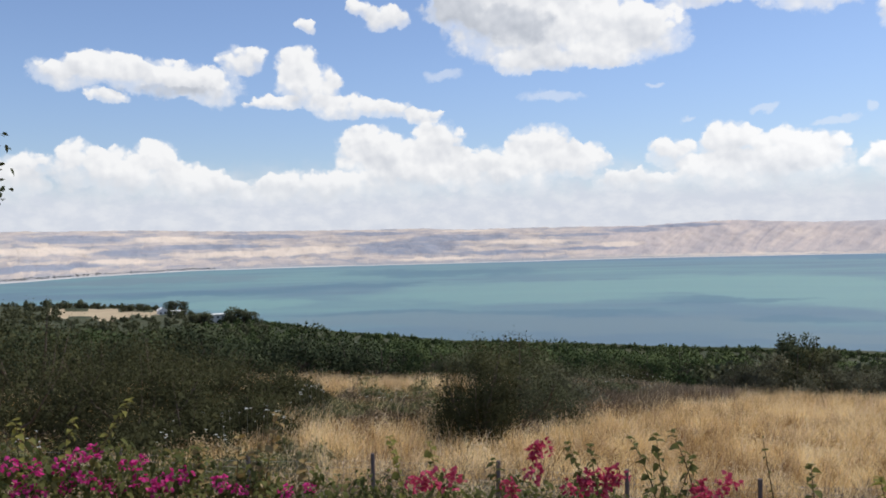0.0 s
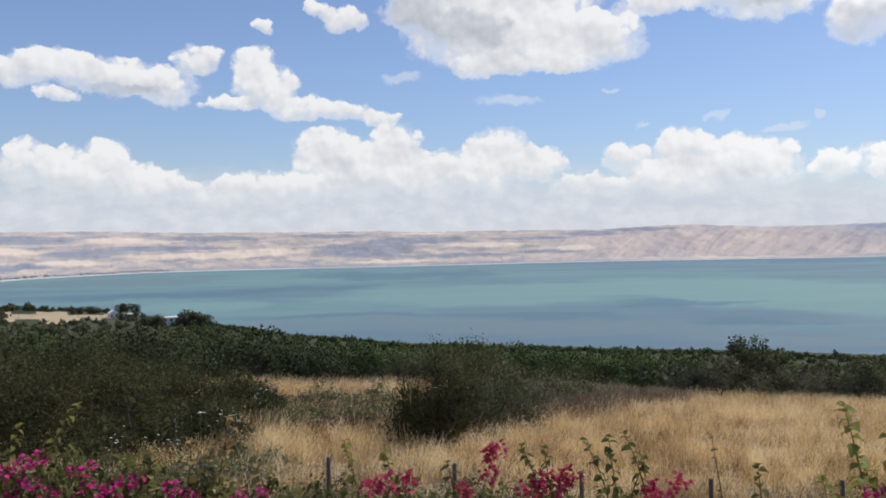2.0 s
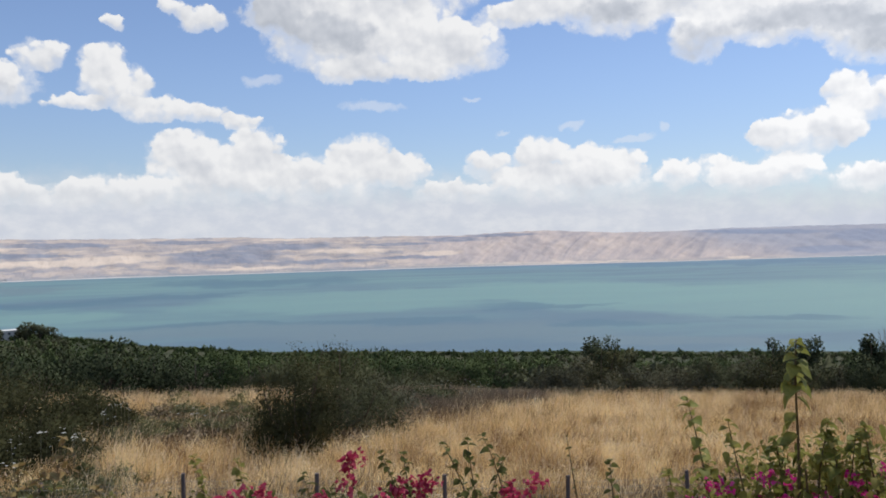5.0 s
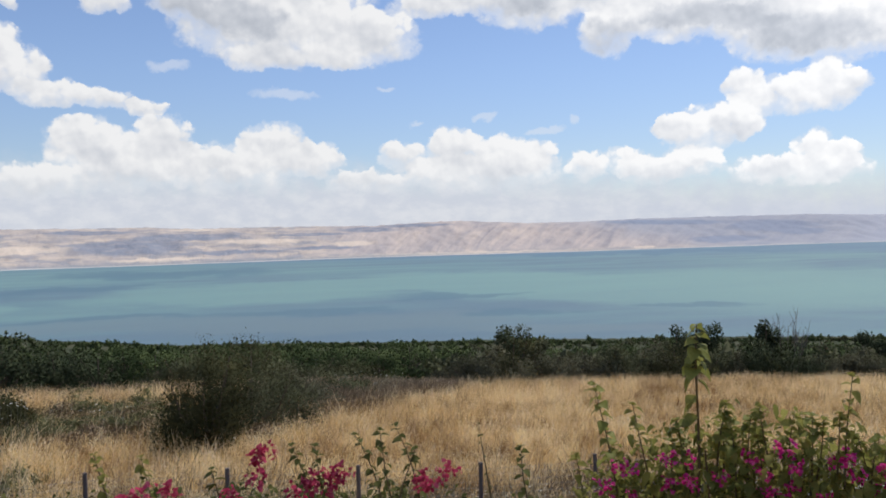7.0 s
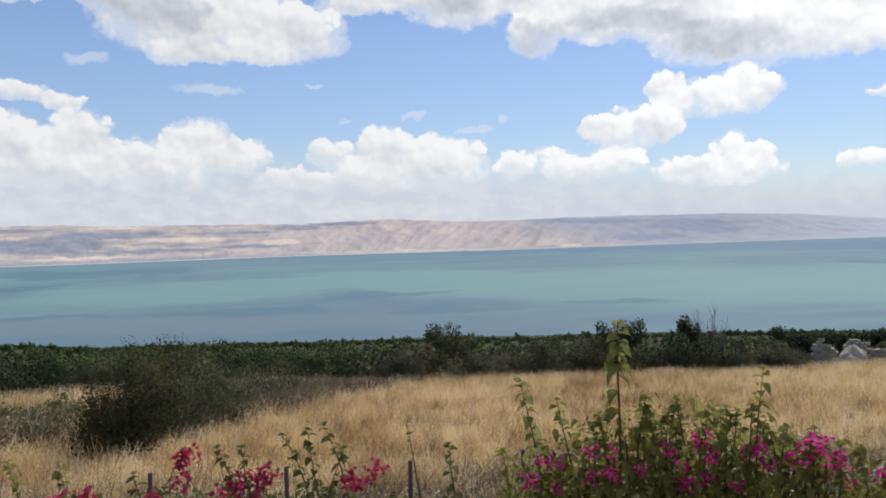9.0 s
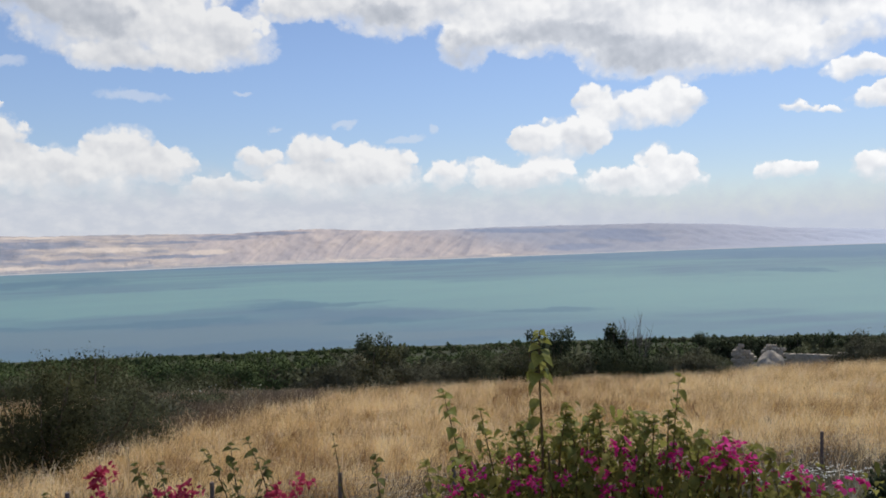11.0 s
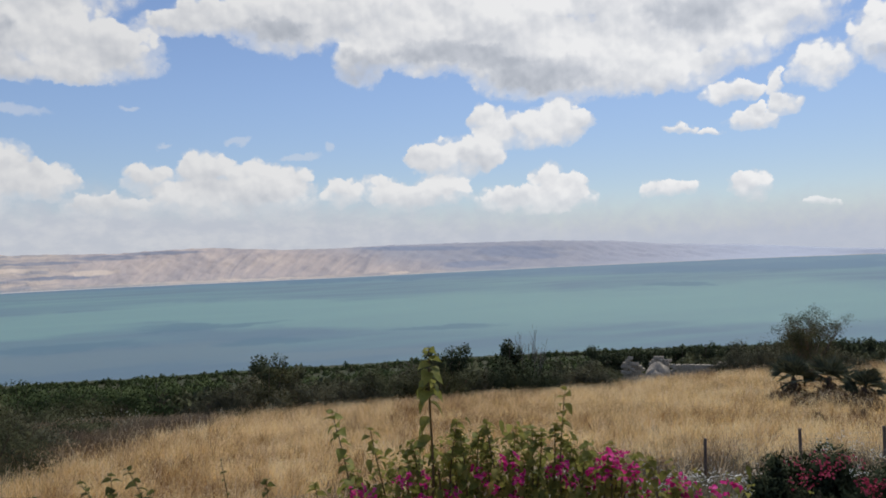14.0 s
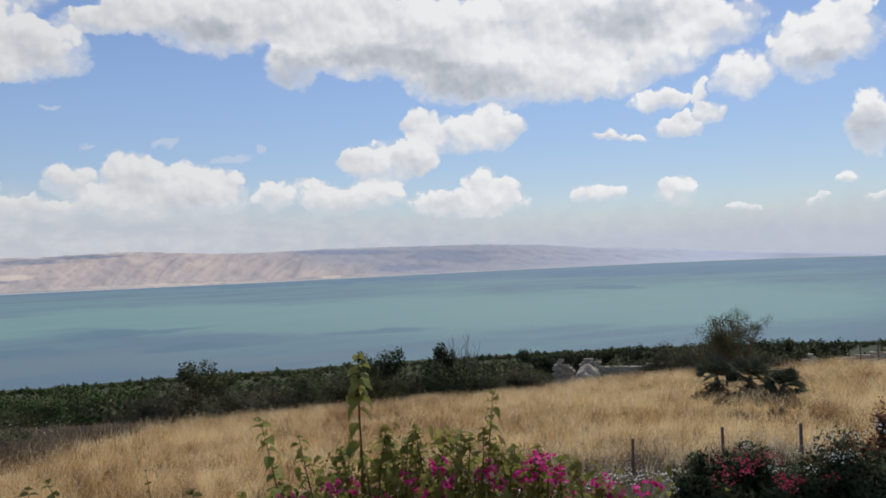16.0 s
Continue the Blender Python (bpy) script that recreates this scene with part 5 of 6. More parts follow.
def leaf_set(mat, seed, wide):
    """Four heart-shaped leaves one metre long, along x from the origin, folded at the midrib and hanging at the tip."""
    out = []
    for i in range(4):
        rng = np.random.default_rng(seed + i)
        droop, twist = 0.30 + 0.12 * i, rng.uniform(-0.5, 0.5)
        V, F = [], []
        for k, (t, w) in enumerate(((0.0, 0.03), (0.10, 0.60), (0.28, 0.98), (0.48, 0.92), (0.68, 0.62), (0.86, 0.25), (1.0, 0.01))):
            w *= wide * 0.5
            mid = np.array([t * (1 - 0.2 * droop), 0.05 * math.sin(3 * t + i), 0.25 * t - droop * t * t])
            for side in (-1, 0, 1):
                V.append(mid + [0, side * w, abs(side) * w * 0.28 + side * w * twist * t])
            if k:
                a = 3 * k
                F += [(a - 3, a - 2, a + 1, a), (a - 2, a - 1, a + 2, a + 1)]
        out.append(mesh_of("leaf", V, F, [mat], smooth=True))
    return out


LEAVES = {m.name: leaf_set(m, 900, 0.78) for m in (M_HEDGE, M_SHADE, M_YOUNG, M_REDLEAF)}


def shoot(parent, row, leaf, seed, mat=None, gap=0.6, thick=0.0035, bare=0.0, plume=3, crowd=0.25):
    """An upright shoot from its foot to its tip, with drooping leaves in turn round it."""
    rng = np.random.default_rng(seed)
    meshes = LEAVES[(mat or M_HEDGE).name]
    tip, foot = np.array(row[:3]), np.array(row[3:])
    foot = foot + (foot - tip) * 0.35
    rise = tip - foot
    bend = np.cross(rise, [0, 0, 1.0]) * rng.normal() * 0.12 + rng.normal(size=3) * 0.03 * np.linalg.norm(rise)
    ks = np.linspace(0, 1, 9)
    path = [rise * k + bend * math.sin(k * math.pi) for k in ks]
    sv, sf = tubes([[(*p, thick * (1.25 - 0.9 * k)) for p, k in zip(path, ks)]], 6)
    ob = part("shoot", mesh_of("shoot", sv, sf, [M_STEM], smooth=True), parent)
    ob.location = Vector(foot) - parent.location
    count = max(4, int(np.linalg.norm(rise) / (leaf * gap)))
    at = [(bare + (0.97 - bare) * (i + 0.5) / count, leaf * rng.uniform(0.7, 1.15)) for i in range(count)]
    at += [(1 - crowd * (i + 0.5) / plume, leaf * rng.uniform(0.65, 0.95)) for i in range(plume)]
    at += [(1.0, leaf * 0.55)] * 4
    for i, (k, size) in enumerate(at):
        j = min(int(k * 8), 7)
        p = path[j] + (path[j + 1] - path[j]) * (k * 8 - j)
        lf = part("leaf", meshes[int(rng.integers(4))], ob)
        lf.location = p
        lf.rotation_euler = (rng.normal() * 0.35, rng.normal() * 0.25 + (-0.5 if k == 1.0 else 0.55 - 0.5 * k), i * 2.4 + rng.uniform(-0.5, 0.5) + seed)
        lf.scale = (size, size * rng.uniform(0.8, 1.1), size)
    return ob


TALL_LEAVES = [(0.52, 0.4, 0.056), (0.59, 3.4, 0.070), (0.65, 2.7, 0.080), (0.68, 3.7, 0.062), (0.75, 0.1, 0.070), (0.77, 3.2, 0.068), (0.80, 4.3, 0.066), (0.81, 0.3, 0.068), (0.82, 2.8, 0.066), (0.84, 5.6, 0.064), (0.85, 3.3, 0.066), (0.86, 1.4, 0.056), (0.88, 0.1, 0.062), (0.89, 4.5, 0.056), (0.90, 2.9, 0.060), (0.91, 5.8, 0.052), (0.93, 3.9, 0.050), (0.94, 1.9, 0.048), (0.95, 0.4, 0.046), (0.96, 4.9, 0.044), (0.97, 3.0, 0.042), (0.98, 5.7, 0.038), (0.99, 2.1, 0.036), (1.0, 3.8, 0.032), (1.0, 0.8, 0.028)]


def tall_shoot(parent, row, turn):
    """The one long shoot: a bare reddish stem, hanging heart-shaped leaves, and a crowded pale tip."""
    rng = np.random.default_rng(300)
    tip, foot = np.array(row[:3]), np.array(row[3:])
    foot = foot + (foot - tip) * 0.35
    rise = tip - foot
    ks = np.linspace(0, 1, 11)
    path = [rise * k + np.array([0.008, -0.006, 0]) * math.sin(k * 5) for k in ks]
    sv, sf = tubes([[(*p, 0.0052 * (1.2 - 0.8 * k)) for p, k in zip(path, ks)]], 8)
    ob = part("shoot", mesh_of("shoot", sv, sf, [M_STEM], smooth=True), parent, "long reddish-brown stem with hanging leaves")
    ob.location = Vector(foot) - parent.location
    for k, way, size in TALL_LEAVES:
        j = min(int(k * 10), 9)
        lf = part("leaf", LEAVES[M_YOUNG.name if k > 0.79 else M_HEDGE.name][int(rng.integers(4))], ob)
        lf.location = path[j] + (path[j + 1] - path[j]) * (k * 10 - j)
        lf.rotation_euler = (rng.uniform(-0.45, 0.45), (0.62 if k < 0.93 else 0.2) + rng.normal() * 0.15, way - turn)
        lf.scale = (size, size, size)


def bract_cluster(seed, radius, count, mat, petal=0.46):
    """Papery bracts in threes, in a loose ball."""
    rng = np.random.default_rng(seed)
    d = rng.normal(size=(count, 3))
    d /= np.linalg.norm(d, axis=1)[:, None]
    c = d * radius * rng.uniform(0.35, 1.0, (count, 1)) * [1.1, 1.1, 0.85]
    pos = np.repeat(c, 3, 0)
    way = np.repeat(d, 3, 0) * 0.7 + rng.normal(size=(count * 3, 3)) * 0.6
    v, f = big_leaves(pos, way, radius * petal * rng.uniform(0.7, 1.2, count * 3), rng, 0.05, 0.85)
    return mesh_of("blossom", v, f, [mat], smooth=True)


def hedge_bush(u, r, top, w, leaves, leaf, seed, label, mat=None):
    rng = np.random.default_rng(seed)
    x, y = polar(u, r)
    z = float(ground_z(x, y))
    ob = thing("bougainvillea", x, y, z, label, "bush", "bougainvillea hedge")
    high = top - z
    pts = rng.normal(size=(leaves, 3)) * [w * 0.55, w * 0.45, 0]
    fall = np.clip(1 - (np.hypot(pts[:, 0], pts[:, 1]) / (1.7 * w)) ** 2, 0.2, 1)
    pts[:, 2] = high * fall * (1 - 0.5 * rng.random(leaves) ** 1.3) + rng.normal(size=leaves) * 0.045
    way = pts * [1, 1, 0] / w + rng.normal(size=(leaves, 3)) * 0.7 + [0, 0, 0.35]
    v, f = big_leaves(pts, way, leaf * rng.uniform(0.6, 1.3, leaves), rng, 0.7, 0.55)
    part("foliage", mesh_of("foliage", v, f, [mat or M_HEDGE], smooth=True), ob)
    stems = []
    for i in range(14):
        e = pts[rng.integers(leaves)]
        stems.append([(0, 0, -0.1, 0.012), (e[0] * 0.4, e[1] * 0.4, e[2] * 0.5, 0.007), (*e, 0.003)])
    sv, sf = tubes(stems)
    tagged(part("woody_stem", mesh_of("woody_stem", sv, sf, [M_STEM], smooth=True), ob), kind="stuff")
    return ob


def nearest(bushes, p):
    return min(bushes, key=lambda b: (b.location.x - p[0]) ** 2 + (b.location.y - p[1]) ** 2)


def flowers(bushes, spots, meshes, seed, out=0.0):
    rng = random.Random(seed)
    for p in spots:
        b = nearest(bushes, p)
        ob = part("blossom", rng.choice(meshes), b, "papery bright flower cluster")
        p = Vector(p)
        ob.location = p * (1 - out / p.length) + Vector((0, 0, out * 0.25)) - b.location
        ob.rotation_euler = (rng.uniform(-0.4, 0.4), rng.uniform(-0.4, 0.4), rng.uniform(0, 6))
        k = rng.uniform(0.75, 1.25)
        ob.scale = (k, k, k)


# shoots: tip and foot
TALL = [(1.58, 2.13, -0.3, 1.56, 2.14, -0.8)]
SHOOTS_A = [(1.89, 1.86, -0.44, 1.88, 1.87, -0.77), (1.81, 1.93, -0.56, 1.81, 1.94, -0.76), (1.78, 1.97, -0.56, 1.77, 1.97, -0.77), (1.64, 2.08, -0.57, 1.65, 2.08, -0.8), (1.41, 2.24, -0.55, 1.46, 2.21, -0.82), (1.31, 2.3, -0.49, 1.36, 2.27, -0.83), (1.26, 2.33, -0.72, 1.27, 2.32, -0.89), (1.93, 1.81, -0.61, 1.92, 1.82, -0.76), (1.7, 2.03, -0.63, 1.71, 2.03, -0.79), (1.51, 2.18, -0.66, 1.52, 2.17, -0.82), (1.98, 1.76, -0.64, 1.98, 1.76, -0.78)]
SHOOTS_B = [(2.05, 1.83, -0.65, 2.05, 1.84, -0.8), (1.87, 2.02, -0.58, 1.86, 2.03, -0.78), (1.69, 2.17, -0.6, 1.69, 2.17, -0.8), (1.41, 2.36, -0.7, 1.43, 2.35, -0.83)]
SHOOTS_C = [(0.98, 4.29, -1.06, 1.09, 4.26, -1.42), (1.11, 4.26, -1.04, 1.17, 4.24, -1.41), (1.19, 4.24, -1.02, 1.29, 4.21, -1.39), (0.65, 4.35, -1.1, 0.73, 4.34, -1.36), (0.77, 4.33, -1.11, 0.81, 4.32, -1.35), (1.82, 4.01, -1.15, 1.84, 4.0, -1.36), (1.29, 4.21, -1.15, 1.21, 4.23, -1.42), (0.24, 4.39, -1.19, 0.3, 4.39, -1.46)]
THIN = [(1.61, 4.09, -1.02, 1.66, 4.07, -1.38)]
SHOOTS_D = [(-1.77, 4.46, -0.83, -1.92, 4.4, -1.1), (-2.03, 4.35, -0.91, -2.1, 4.32, -1.17), (-0.35, 4.79, -1.15, -0.26, 4.79, -1.58), (-0.11, 4.8, -1.19, -0.03, 4.8, -1.52), (-2.28, 4.23, -0.88, -2.26, 4.24, -1.2)]
SHOOTS_E = [(-1.21, 4.65, -1.1, -1.24, 4.64, -1.5), (-1.0, 4.69, -0.98, -1.07, 4.68, -1.46), (-1.11, 4.67, -1.15, -1.14, 4.66, -1.52), (-0.85, 4.73, -1.27, -0.83, 4.73, -1.54), (-1.42, 4.59, -1.13, -1.44, 4.58, -1.45)]
FLOWER_R = [(1.67, 2.02, -0.69), (1.74, 1.96, -0.66), (1.76, 1.94, -0.71), (1.7, 2.0, -0.74), (1.6, 2.08, -0.76), (1.53, 2.12, -0.78), (1.48, 2.16, -0.79), (1.48, 2.17, -0.72), (1.52, 2.14, -0.71), (1.36, 2.24, -0.74), (1.39, 2.22, -0.83), (1.74, 1.96, -0.78), (1.84, 1.87, -0.69), (1.86, 1.85, -0.67), (1.87, 1.83, -0.72), (1.93, 1.77, -0.69), (1.99, 1.7, -0.69), (1.96, 1.74, -0.65), (1.81, 1.89, -0.79), (1.7, 1.99, -0.8), (1.32, 2.26, -0.81), (1.38, 2.22, -0.75)]
FLOWER_S = [(2.03, 1.85, -0.73), (2.06, 1.82, -0.68), (2.1, 1.78, -0.73), (2.11, 1.77, -0.78), (2.16, 1.71, -0.76), (2.19, 1.67, -0.75), (2.27, 1.56, -0.76), (1.76, 2.12, -0.74), (1.99, 1.89, -0.79), (2.21, 1.64, -0.78)]
FLOWER_M = [(0.49, 4.37, -1.16), (0.51, 4.37, -1.14), (0.47, 4.37, -1.27), (0.33, 4.39, -1.34), (0.34, 4.39, -1.39), (0.76, 4.33, -1.29), (0.86, 4.32, -1.29), (0.81, 4.32, -1.33), (0.69, 4.34, -1.35), (0.91, 4.31, -1.27), (1.36, 4.18, -1.33), (1.46, 4.15, -1.28), (1.32, 4.2, -1.35), (-0.17, 4.4, -1.33), (-0.09, 4.4, -1.31), (0.02, 4.4, -1.3)]
FLOWER_L = [(-2.3, 4.21, -1.13), (-2.21, 4.26, -1.17), (-2.09, 4.32, -1.17), (-2.01, 4.36, -1.13), (-1.95, 4.39, -1.12), (-1.99, 4.37, -1.24), (-1.91, 4.4, -1.29), (-1.79, 4.45, -1.21), (-1.72, 4.48, -1.2), (-1.75, 4.47, -1.3), (-1.61, 4.52, -1.34), (-1.55, 4.54, -1.32), (-2.28, 4.22, -1.26), (-2.21, 4.26, -1.29), (-1.48, 4.57, -1.29), (-0.82, 4.73, -1.44), (-1.2, 4.65, -1.42), (-2.07, 4.33, -1.29), (-1.32, 4.62, -1.36), (-1.85, 4.43, -1.34), (-1.65, 4.51, -1.37), (-0.96, 4.7, -1.46)]

NEAR_TOP = table([(28, -0.86), (31, -0.76), (34, -0.66), (38, -0.60), (42, -0.60), (46, -0.635), (50, -0.70), (56, -0.79), (62, -0.86)])
right = [hedge_bush(u, 2.72, float(NEAR_TOP(u)), 0.25, 1900, 0.034, 200 + i, "leafy bougainvillea with magenta flowers and tall shoots") for i, u in enumerate((31, 34.5, 38, 41.5, 45, 48.5, 52, 56, 60))]
FAR_TOP = table([(-32, -1.0), (-20, -1.10), (-14, -1.29), (-8, -1.40), (0, -1.44), (6, -1.40), (12, -1.38), (18, -1.46), (26, -1.50)])
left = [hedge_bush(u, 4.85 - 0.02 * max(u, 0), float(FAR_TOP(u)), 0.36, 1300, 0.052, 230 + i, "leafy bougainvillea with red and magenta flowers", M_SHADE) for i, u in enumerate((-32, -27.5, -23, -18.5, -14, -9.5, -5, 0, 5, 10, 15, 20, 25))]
both = right + left
for i, row in enumerate(TALL):
    tall_shoot(nearest(both, row), row, radians(36.6))
for i, row in enumerate(SHOOTS_A + SHOOTS_B):
    shoot(nearest(both, row), row, 0.047, 310 + i, (M_HEDGE, M_YOUNG)[i % 2], gap=0.42, thick=0.003, plume=4)
# short shoots with crowded tips along the hedge
for i, u in enumerate((35.6, 37.6, 39.4, 40.7, 43.3, 44.5, 46.3, 47.9, 49.6, 51.4)):
    fx, fy = polar(u, 2.66)
    tx, ty = polar(u + (-0.6, 0.5, 0.2)[i % 3], 2.64)
    tip = float(NEAR_TOP(u)) + (0.045, 0.075, 0.03, 0.06)[i % 4]
    row = (tx, ty, tip, fx, fy, tip - 0.17)
    shoot(nearest(both, row), row, 0.042, 390 + i, (M_YOUNG, M_HEDGE)[i % 2], gap=0.5, thick=0.003, plume=8, crowd=0.22)
for i, row in enumerate(SHOOTS_C):
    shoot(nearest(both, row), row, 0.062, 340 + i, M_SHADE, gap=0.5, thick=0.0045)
for i, row in enumerate(THIN):
    shoot(nearest(both, row), row, 0.028, 360, M_SHADE, gap=1.2, thick=0.004, plume=1)
for i, row in enumerate(SHOOTS_D):
    shoot(nearest(both, row), row, 0.06, 370 + i, M_HEDGE, gap=0.42, thick=0.0045)
for i, row in enumerate(SHOOTS_E):
    shoot(nearest(both, row), row, 0.085, 380 + i, M_REDLEAF, gap=0.5, thick=0.005)
BRACT_R = [bract_cluster(400 + i, 0.031, 15, M_MAGENTA) for i in range(4)]
BRACT_L = [bract_cluster(410 + i, 0.053, 16, M_MAGENTA) for i in range(4)]
BRACT_M = [bract_cluster(420 + i, 0.056, 22, M_CRIMSON) for i in range(4)]
flowers(right, FLOWER_R + FLOWER_S, BRACT_R, 1, 0.03)
flowers(left, FLOWER_M, BRACT_M, 2, 0.05)
flowers(left, FLOWER_L, BRACT_L, 3, 0.08)

# ------------------------------------------------------------------ flowering bushes at the far end of the garden
GARDEN = [(57.8, 13.0, 0.6, 1.1, M_DARK), (60.6, 13.0, 1.0, 1.38, M_DARK), (64.0, 12.9, 1.1, 1.32, M_DARK), (67.2, 12.9, 1.2, 1.8, M_DARK), (70.5, 13.1, 1.3, 1.95, M_DARK), (73.6, 13.0, 1.2, 1.8, M_DARK), (66.8, 13.6, 0.7, 2.0, M_RUST), (69.6, 14.0, 0.7, 2.2, M_RUST), (54.9, 12.4, 0.8, 0.62, M_SHADE)]
garden = [put_bush("garden_bush", bush_meshes(440 + i, w, h, 8000, 0.062, m, 9, ragged=0.35), u, r, "dark garden bush with red and white flowers", "bush", "garden bushes") for i, (u, r, w, h, m) in enumerate(GARDEN)]
RED_AT = [(10.65, 6.15, -3.1), (10.71, 6.05, -3.23), (10.8, 5.89, -3.08), (10.88, 5.73, -2.91), (10.6, 6.25, -3.27), (10.56, 6.3, -3.0), (11.26, 4.96, -3.2), (10.75, 5.97, -2.89), (10.94, 5.62, -2.96)]
PINK_AT = [(10.75, 5.33, -3.18), (10.72, 5.39, -3.13), (10.8, 5.24, -3.16), (10.76, 5.3, -3.25), (10.53, 5.75, -3.01)]
WHITE_AT = [(10.77, 5.95, -2.75), (10.8, 5.89, -2.8), (11.15, 5.2, -2.75), (11.06, 5.38, -2.81), (11.3, 4.85, -2.84), (11.26, 4.95, -2.9), (10.98, 5.54, -3.05), (10.94, 5.62, -3.1), (11.37, 4.69, -2.79), (11.39, 4.64, -2.87), (10.23, 6.83, -3.38), (10.27, 6.78, -3.47), (10.2, 6.87, -3.31), (11.21, 5.07, -2.82)]
flowers(garden, RED_AT, [bract_cluster(460 + i, 0.13, 14, M_CRIMSON, 0.20) for i in range(3)], 5)
flowers(garden, PINK_AT, [bract_cluster(470 + i, 0.13, 24, M_CRIMSON, 0.22) for i in range(2)], 6)
for u, r, up in [(62.2, 12.3, 1.26), (62.9, 12.2, 1.18), (64.6, 12.2, 1.12), (65.4, 12.1, 1.20), (65.9, 12.2, 1.32), (66.4, 12.1, 1.44), (66.9, 12.0, 1.36), (67.5, 12.1, 1.48), (68.1, 12.1, 1.40), (68.6, 12.2, 1.52), (69.3, 12.2, 1.58), (69.9, 12.2, 1.50), (66.8, 12.0, 1.10), (65.1, 12.0, 0.86)]:
    x, y = polar(u, r)
    WHITE_AT.append((x, y, float(ground_z(x, y)) + up))
flowers(garden, WHITE_AT, [bract_cluster(480 + i, 0.11, 12, M_WHITEFL, 0.17) for i in range(3)], 7)


# ------------------------------------------------------------------ the farm on the point
def box_mesh(name, lo, hi, mat, bevel=0.0):
    bm = bmesh.new()
    bmesh.ops.create_cube(bm, size=1.0)
    for v in bm.verts:
        v.co = Vector([lo[i] + (v.co[i] + 0.5) * (hi[i] - lo[i]) for i in range(3)])
    if bevel:
        bmesh.ops.bevel(bm, geom=bm.edges[:], offset=bevel, segments=1, affect="EDGES")
    me = bpy.data.meshes.new(name)
    bm.to_mesh(me)
    bm.free()
    me.materials.append(mat)
    return me


def house(u, r, w, d, h, storeys, gable, label):
    x, y = polar(u, r)
    ob = thing("house", x, y, float(ground_z(x, y)) - 0.2, label, "house", "farm houses", -radians(u) + 0.15)
    part("wall", box_mesh("wall", (-w / 2, -d / 2, 0), (w / 2, d / 2, h), M_WALL), ob)
    if gable:
        bm = bmesh.new()
        a, b, t = w / 2 + 0.4, d / 2 + 0.4, h + w * 0.32
        vs = [bm.verts.new(p) for p in ((-a, -b, h), (a, -b, h), (0, -b, t), (-a, b, h), (a, b, h), (0, b, t))]
        for f in ((0, 1, 2), (3, 5, 4), (0, 2, 5, 3), (1, 4, 5, 2), (0, 3, 4, 1)):
            bm.faces.new([vs[i] for i in f])
        me = bpy.data.meshes.new("roof")
        bm.to_mesh(me)
        bm.free()
        me.materials.append(M_WALL)
        part("roof", me, ob)
    else:
        part("roof", box_mesh("roof", (-w / 2 - 0.5, -d / 2 - 0.5, h), (w / 2 + 0.5, d / 2 + 0.5, h + 0.4), M_WALL), ob)
    for s in range(storeys):
        n = max(2, int(w / 3))
        for k in range(n):
            cx = -w / 2 + (k + 0.5) * w / n
            z0 = 0.9 + s * h / storeys
            win = part("window", box_mesh("window", (cx - 0.7, -d / 2 - 0.06, z0), (cx + 0.7, -d / 2 + 0.05, z0 + 1.3), M_PANE), ob)
            part("sill", box_mesh("sill", (cx - 0.8, -d / 2 - 0.2, z0 - 0.15), (cx + 0.8, -d / 2 - 0.003, z0 - 0.02), M_WALL), win)


house(-15.9, 556, 10.5, 9, 6.0, 2, False, "white flat-roofed two-storey house among trees")
house(-19.45, 655, 6.5, 8, 3.6, 1, True, "small white gabled house at a field edge")
house(-18.4, 650, 11, 8, 3.0, 1, False, "low white farm building behind trees")
POINT_TREE = [tree_meshes(500 + i, 8.0, 4.2, 900, 0.8, M_OLIVE, 0.15) for i in range(3)]
for u, r, s in [(-17.4, 540, 1.1), (-17.0, 545, 1.25), (-16.6, 540, 1.2), (-14.9, 550, 1.5), (-14.5, 552, 1.3), (-14.1, 545, 1.35), (-13.6, 545, 1.2), (-13.1, 530, 0.75), (-19.0, 625, 0.75), (-18.5, 620, 0.8), (-18.0, 628, 0.75), (-18.6, 690, 1.2), (-18.1, 690, 1.2), (-19.0, 695, 1.1), (-20.6, 700, 0.85), (-21.0, 700, 0.9), (-21.4, 705, 0.9), (-21.8, 705, 0.8), (-23.4, 760, 0.8), (-24.2, 770, 0.8), (-25.6, 780, 0.9), (-26.4, 790, 0.9)]:
    tree_at("farm_tree", POINT_TREE[int(u * 10) % 3], u, r, "bushy grey-green tree beside farm houses", "tree", "farm trees", s, u)
strip = []
for i in range(90):
    u = rng.uniform(-40, -17.5)
    strip.append((u, float(near_shore(u)) - rng.uniform(12, 40), rng.uniform(0.9, 1.7) if u < -24 else rng.uniform(0.6, 1.1), rng.uniform(0, 6.28), 1.0))
for i in range(300):
    u = rng.uniform(-40, -17.3)
    strip.append((u, rng.uniform(330, 625), rng.uniform(0.7, 1.1), rng.uniform(0, 6.28), 1.0))
for i in range(60):
    u = rng.uniform(-29, -25.7)
    strip.append((u, rng.uniform(600, 780), rng.uniform(0.8, 1.2), rng.uniform(0, 6.28), 1.0))
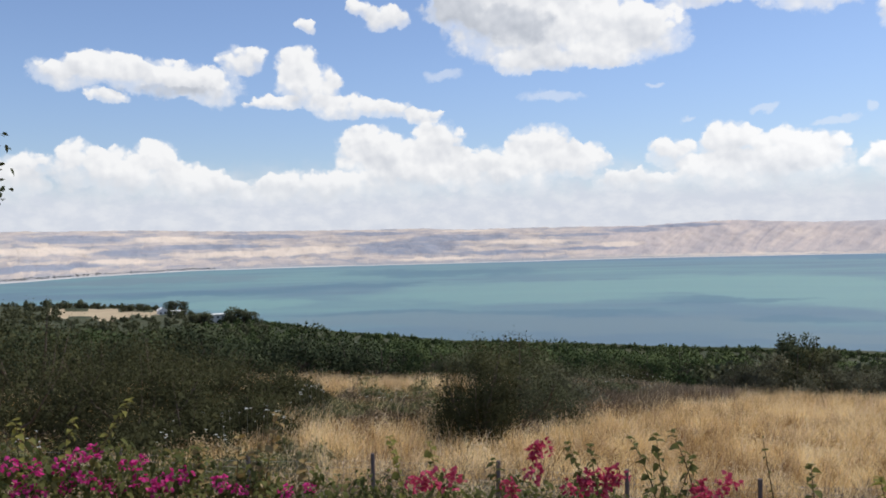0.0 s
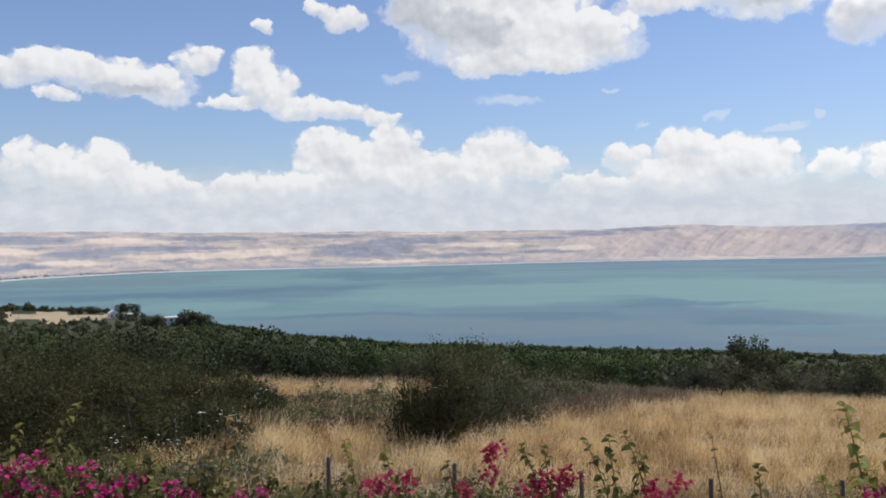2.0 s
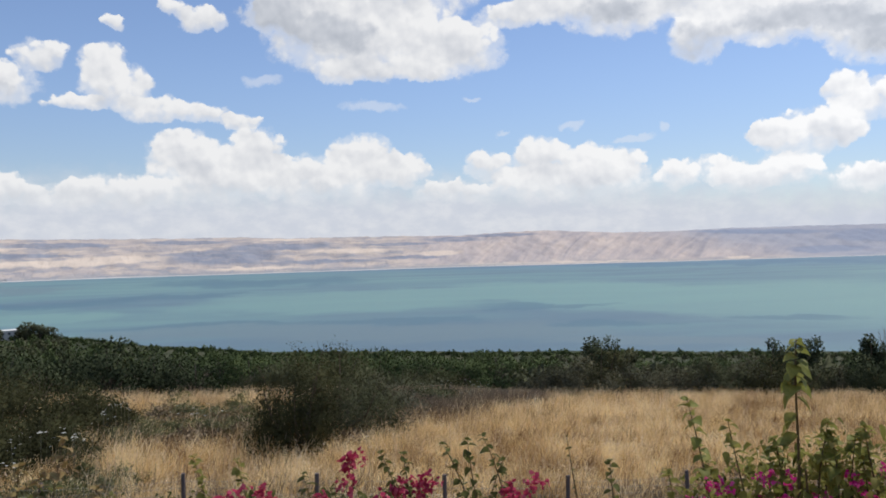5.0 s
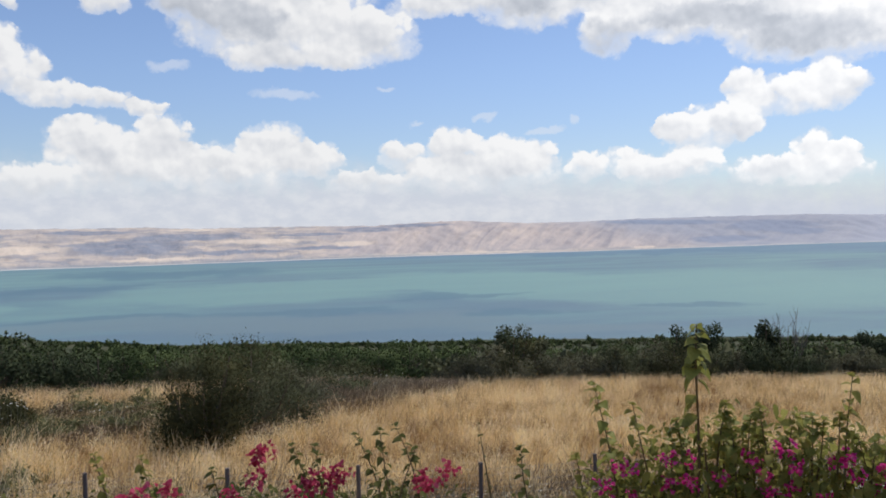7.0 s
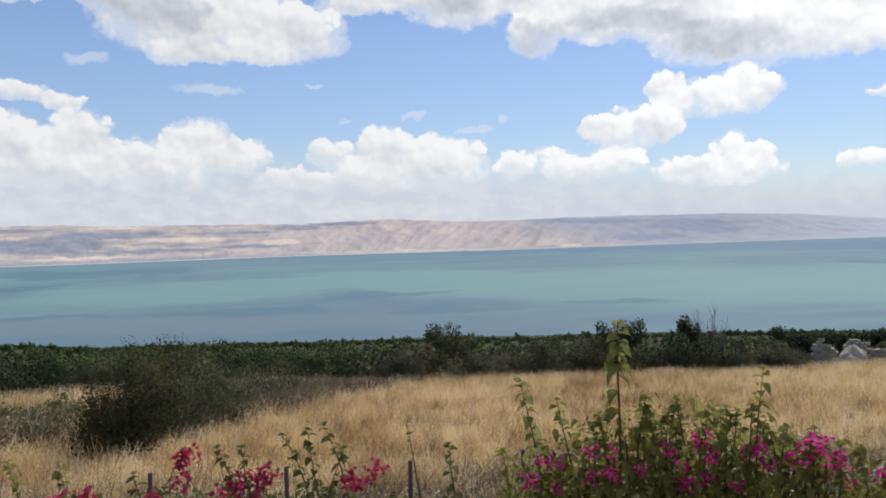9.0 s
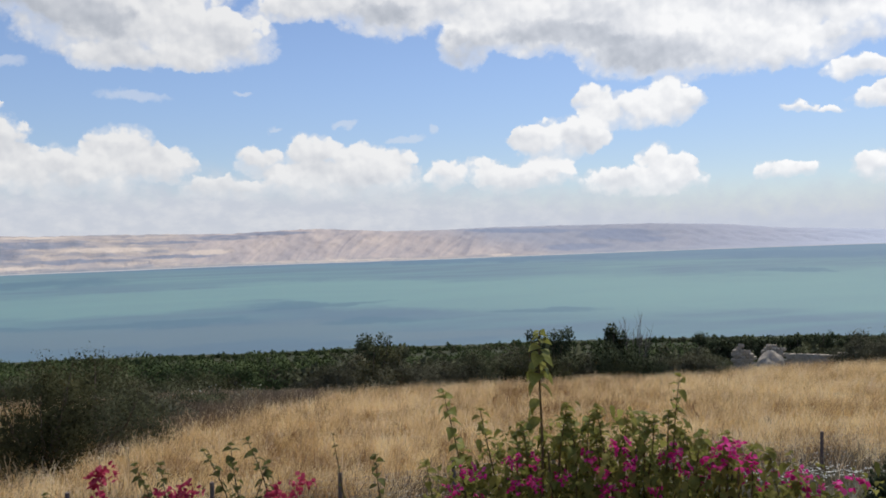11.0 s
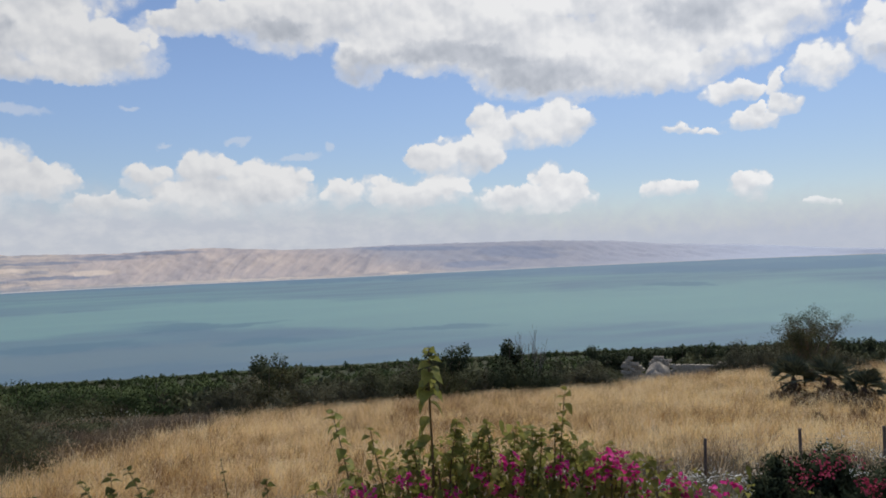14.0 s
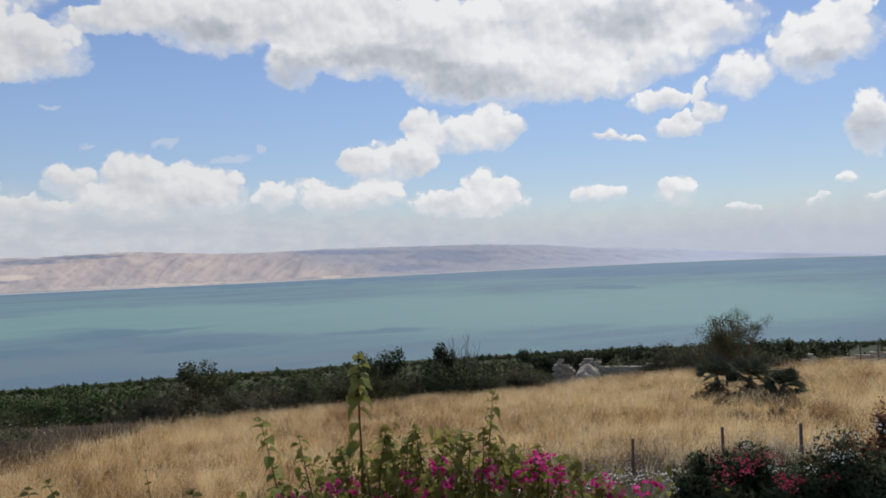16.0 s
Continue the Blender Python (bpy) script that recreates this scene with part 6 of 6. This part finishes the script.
for i in range(110):
    u = rng.uniform(-18.2, -12.4)
    strip.append((u, rng.uniform(400, min(475 if -17 < u < -14.8 else 530, float(near_shore(u)) - 15)), rng.uniform(0.6, 0.95), rng.uniform(0, 6.28), 1.0))
joined("shore_trees", FAR_TREE, strip, "belt of dark trees along the near lake shore", "trees", M_OLIVE)
far_strip = []
for i in range(560):
    u = rng.uniform(-42, -16) if i < 460 else rng.uniform(-8, 30)
    far_strip.append((u, 50 / math.tan(radians(float(far_dip(u)))) + rng.uniform(14, 42), rng.uniform(0.5, 1.0) if u < -12 else rng.uniform(0.25, 0.5), rng.uniform(0, 6.28), 0.5))
joined("far_shore_trees", TINY_TREE, far_strip, "distant trees along the opposite lake shore", "trees", M_FAROFF)


# a branch that hangs into the view
def overhang():
    rng = np.random.default_rng(8)
    x, y = polar(-52, 7.0)
    ob = thing("garden_tree", x, y, float(ground_z(x, y)), "garden tree with a thin leafy hanging branch", "tree")
    ends = []
    limbs = [[(0, 0, -0.3, 0.12), (0.05, 0, 1.5, 0.10), (0, 0.1, 2.8, 0.08), (0.3, 0.2, 4.0, 0.05)]]
    for u, e in [(-28.75, 6.9), (-28.9, 5.4), (-28.7, 4.1), (-29.0, 3.4), (-30, 4.5)]:
        tx, ty = polar(u - 0.35, 5.6)
        t = Vector((tx, ty, 5.6 * math.tan(radians(e)))) - ob.location
        limbs.append([(0, 0.1, 2.8, 0.03), (t.x * 0.5, t.y * 0.5, 3.2, 0.016), (t.x * 0.85, t.y * 0.85, t.z * 0.85 + 0.45, 0.008), (t.x, t.y, t.z, 0.003)])
        ends.append(t)
    v, f = tubes(limbs)
    part("trunk", mesh_of("trunk", v, f, [M_BARK], smooth=True), ob)
    pos = np.concatenate([np.array(e) + rng.normal(size=(12, 3)) * 0.035 for e in ends] + [rng.normal(size=(900, 3)) * [0.9, 0.9, 0.6] + [-0.8, -0.2, 3.9]])
    v, f = big_leaves(pos, rng.normal(size=pos.shape), 0.045, rng, 0.4)
    part("crown", mesh_of("crown", v, f, [M_DARK]), ob)


overhang()
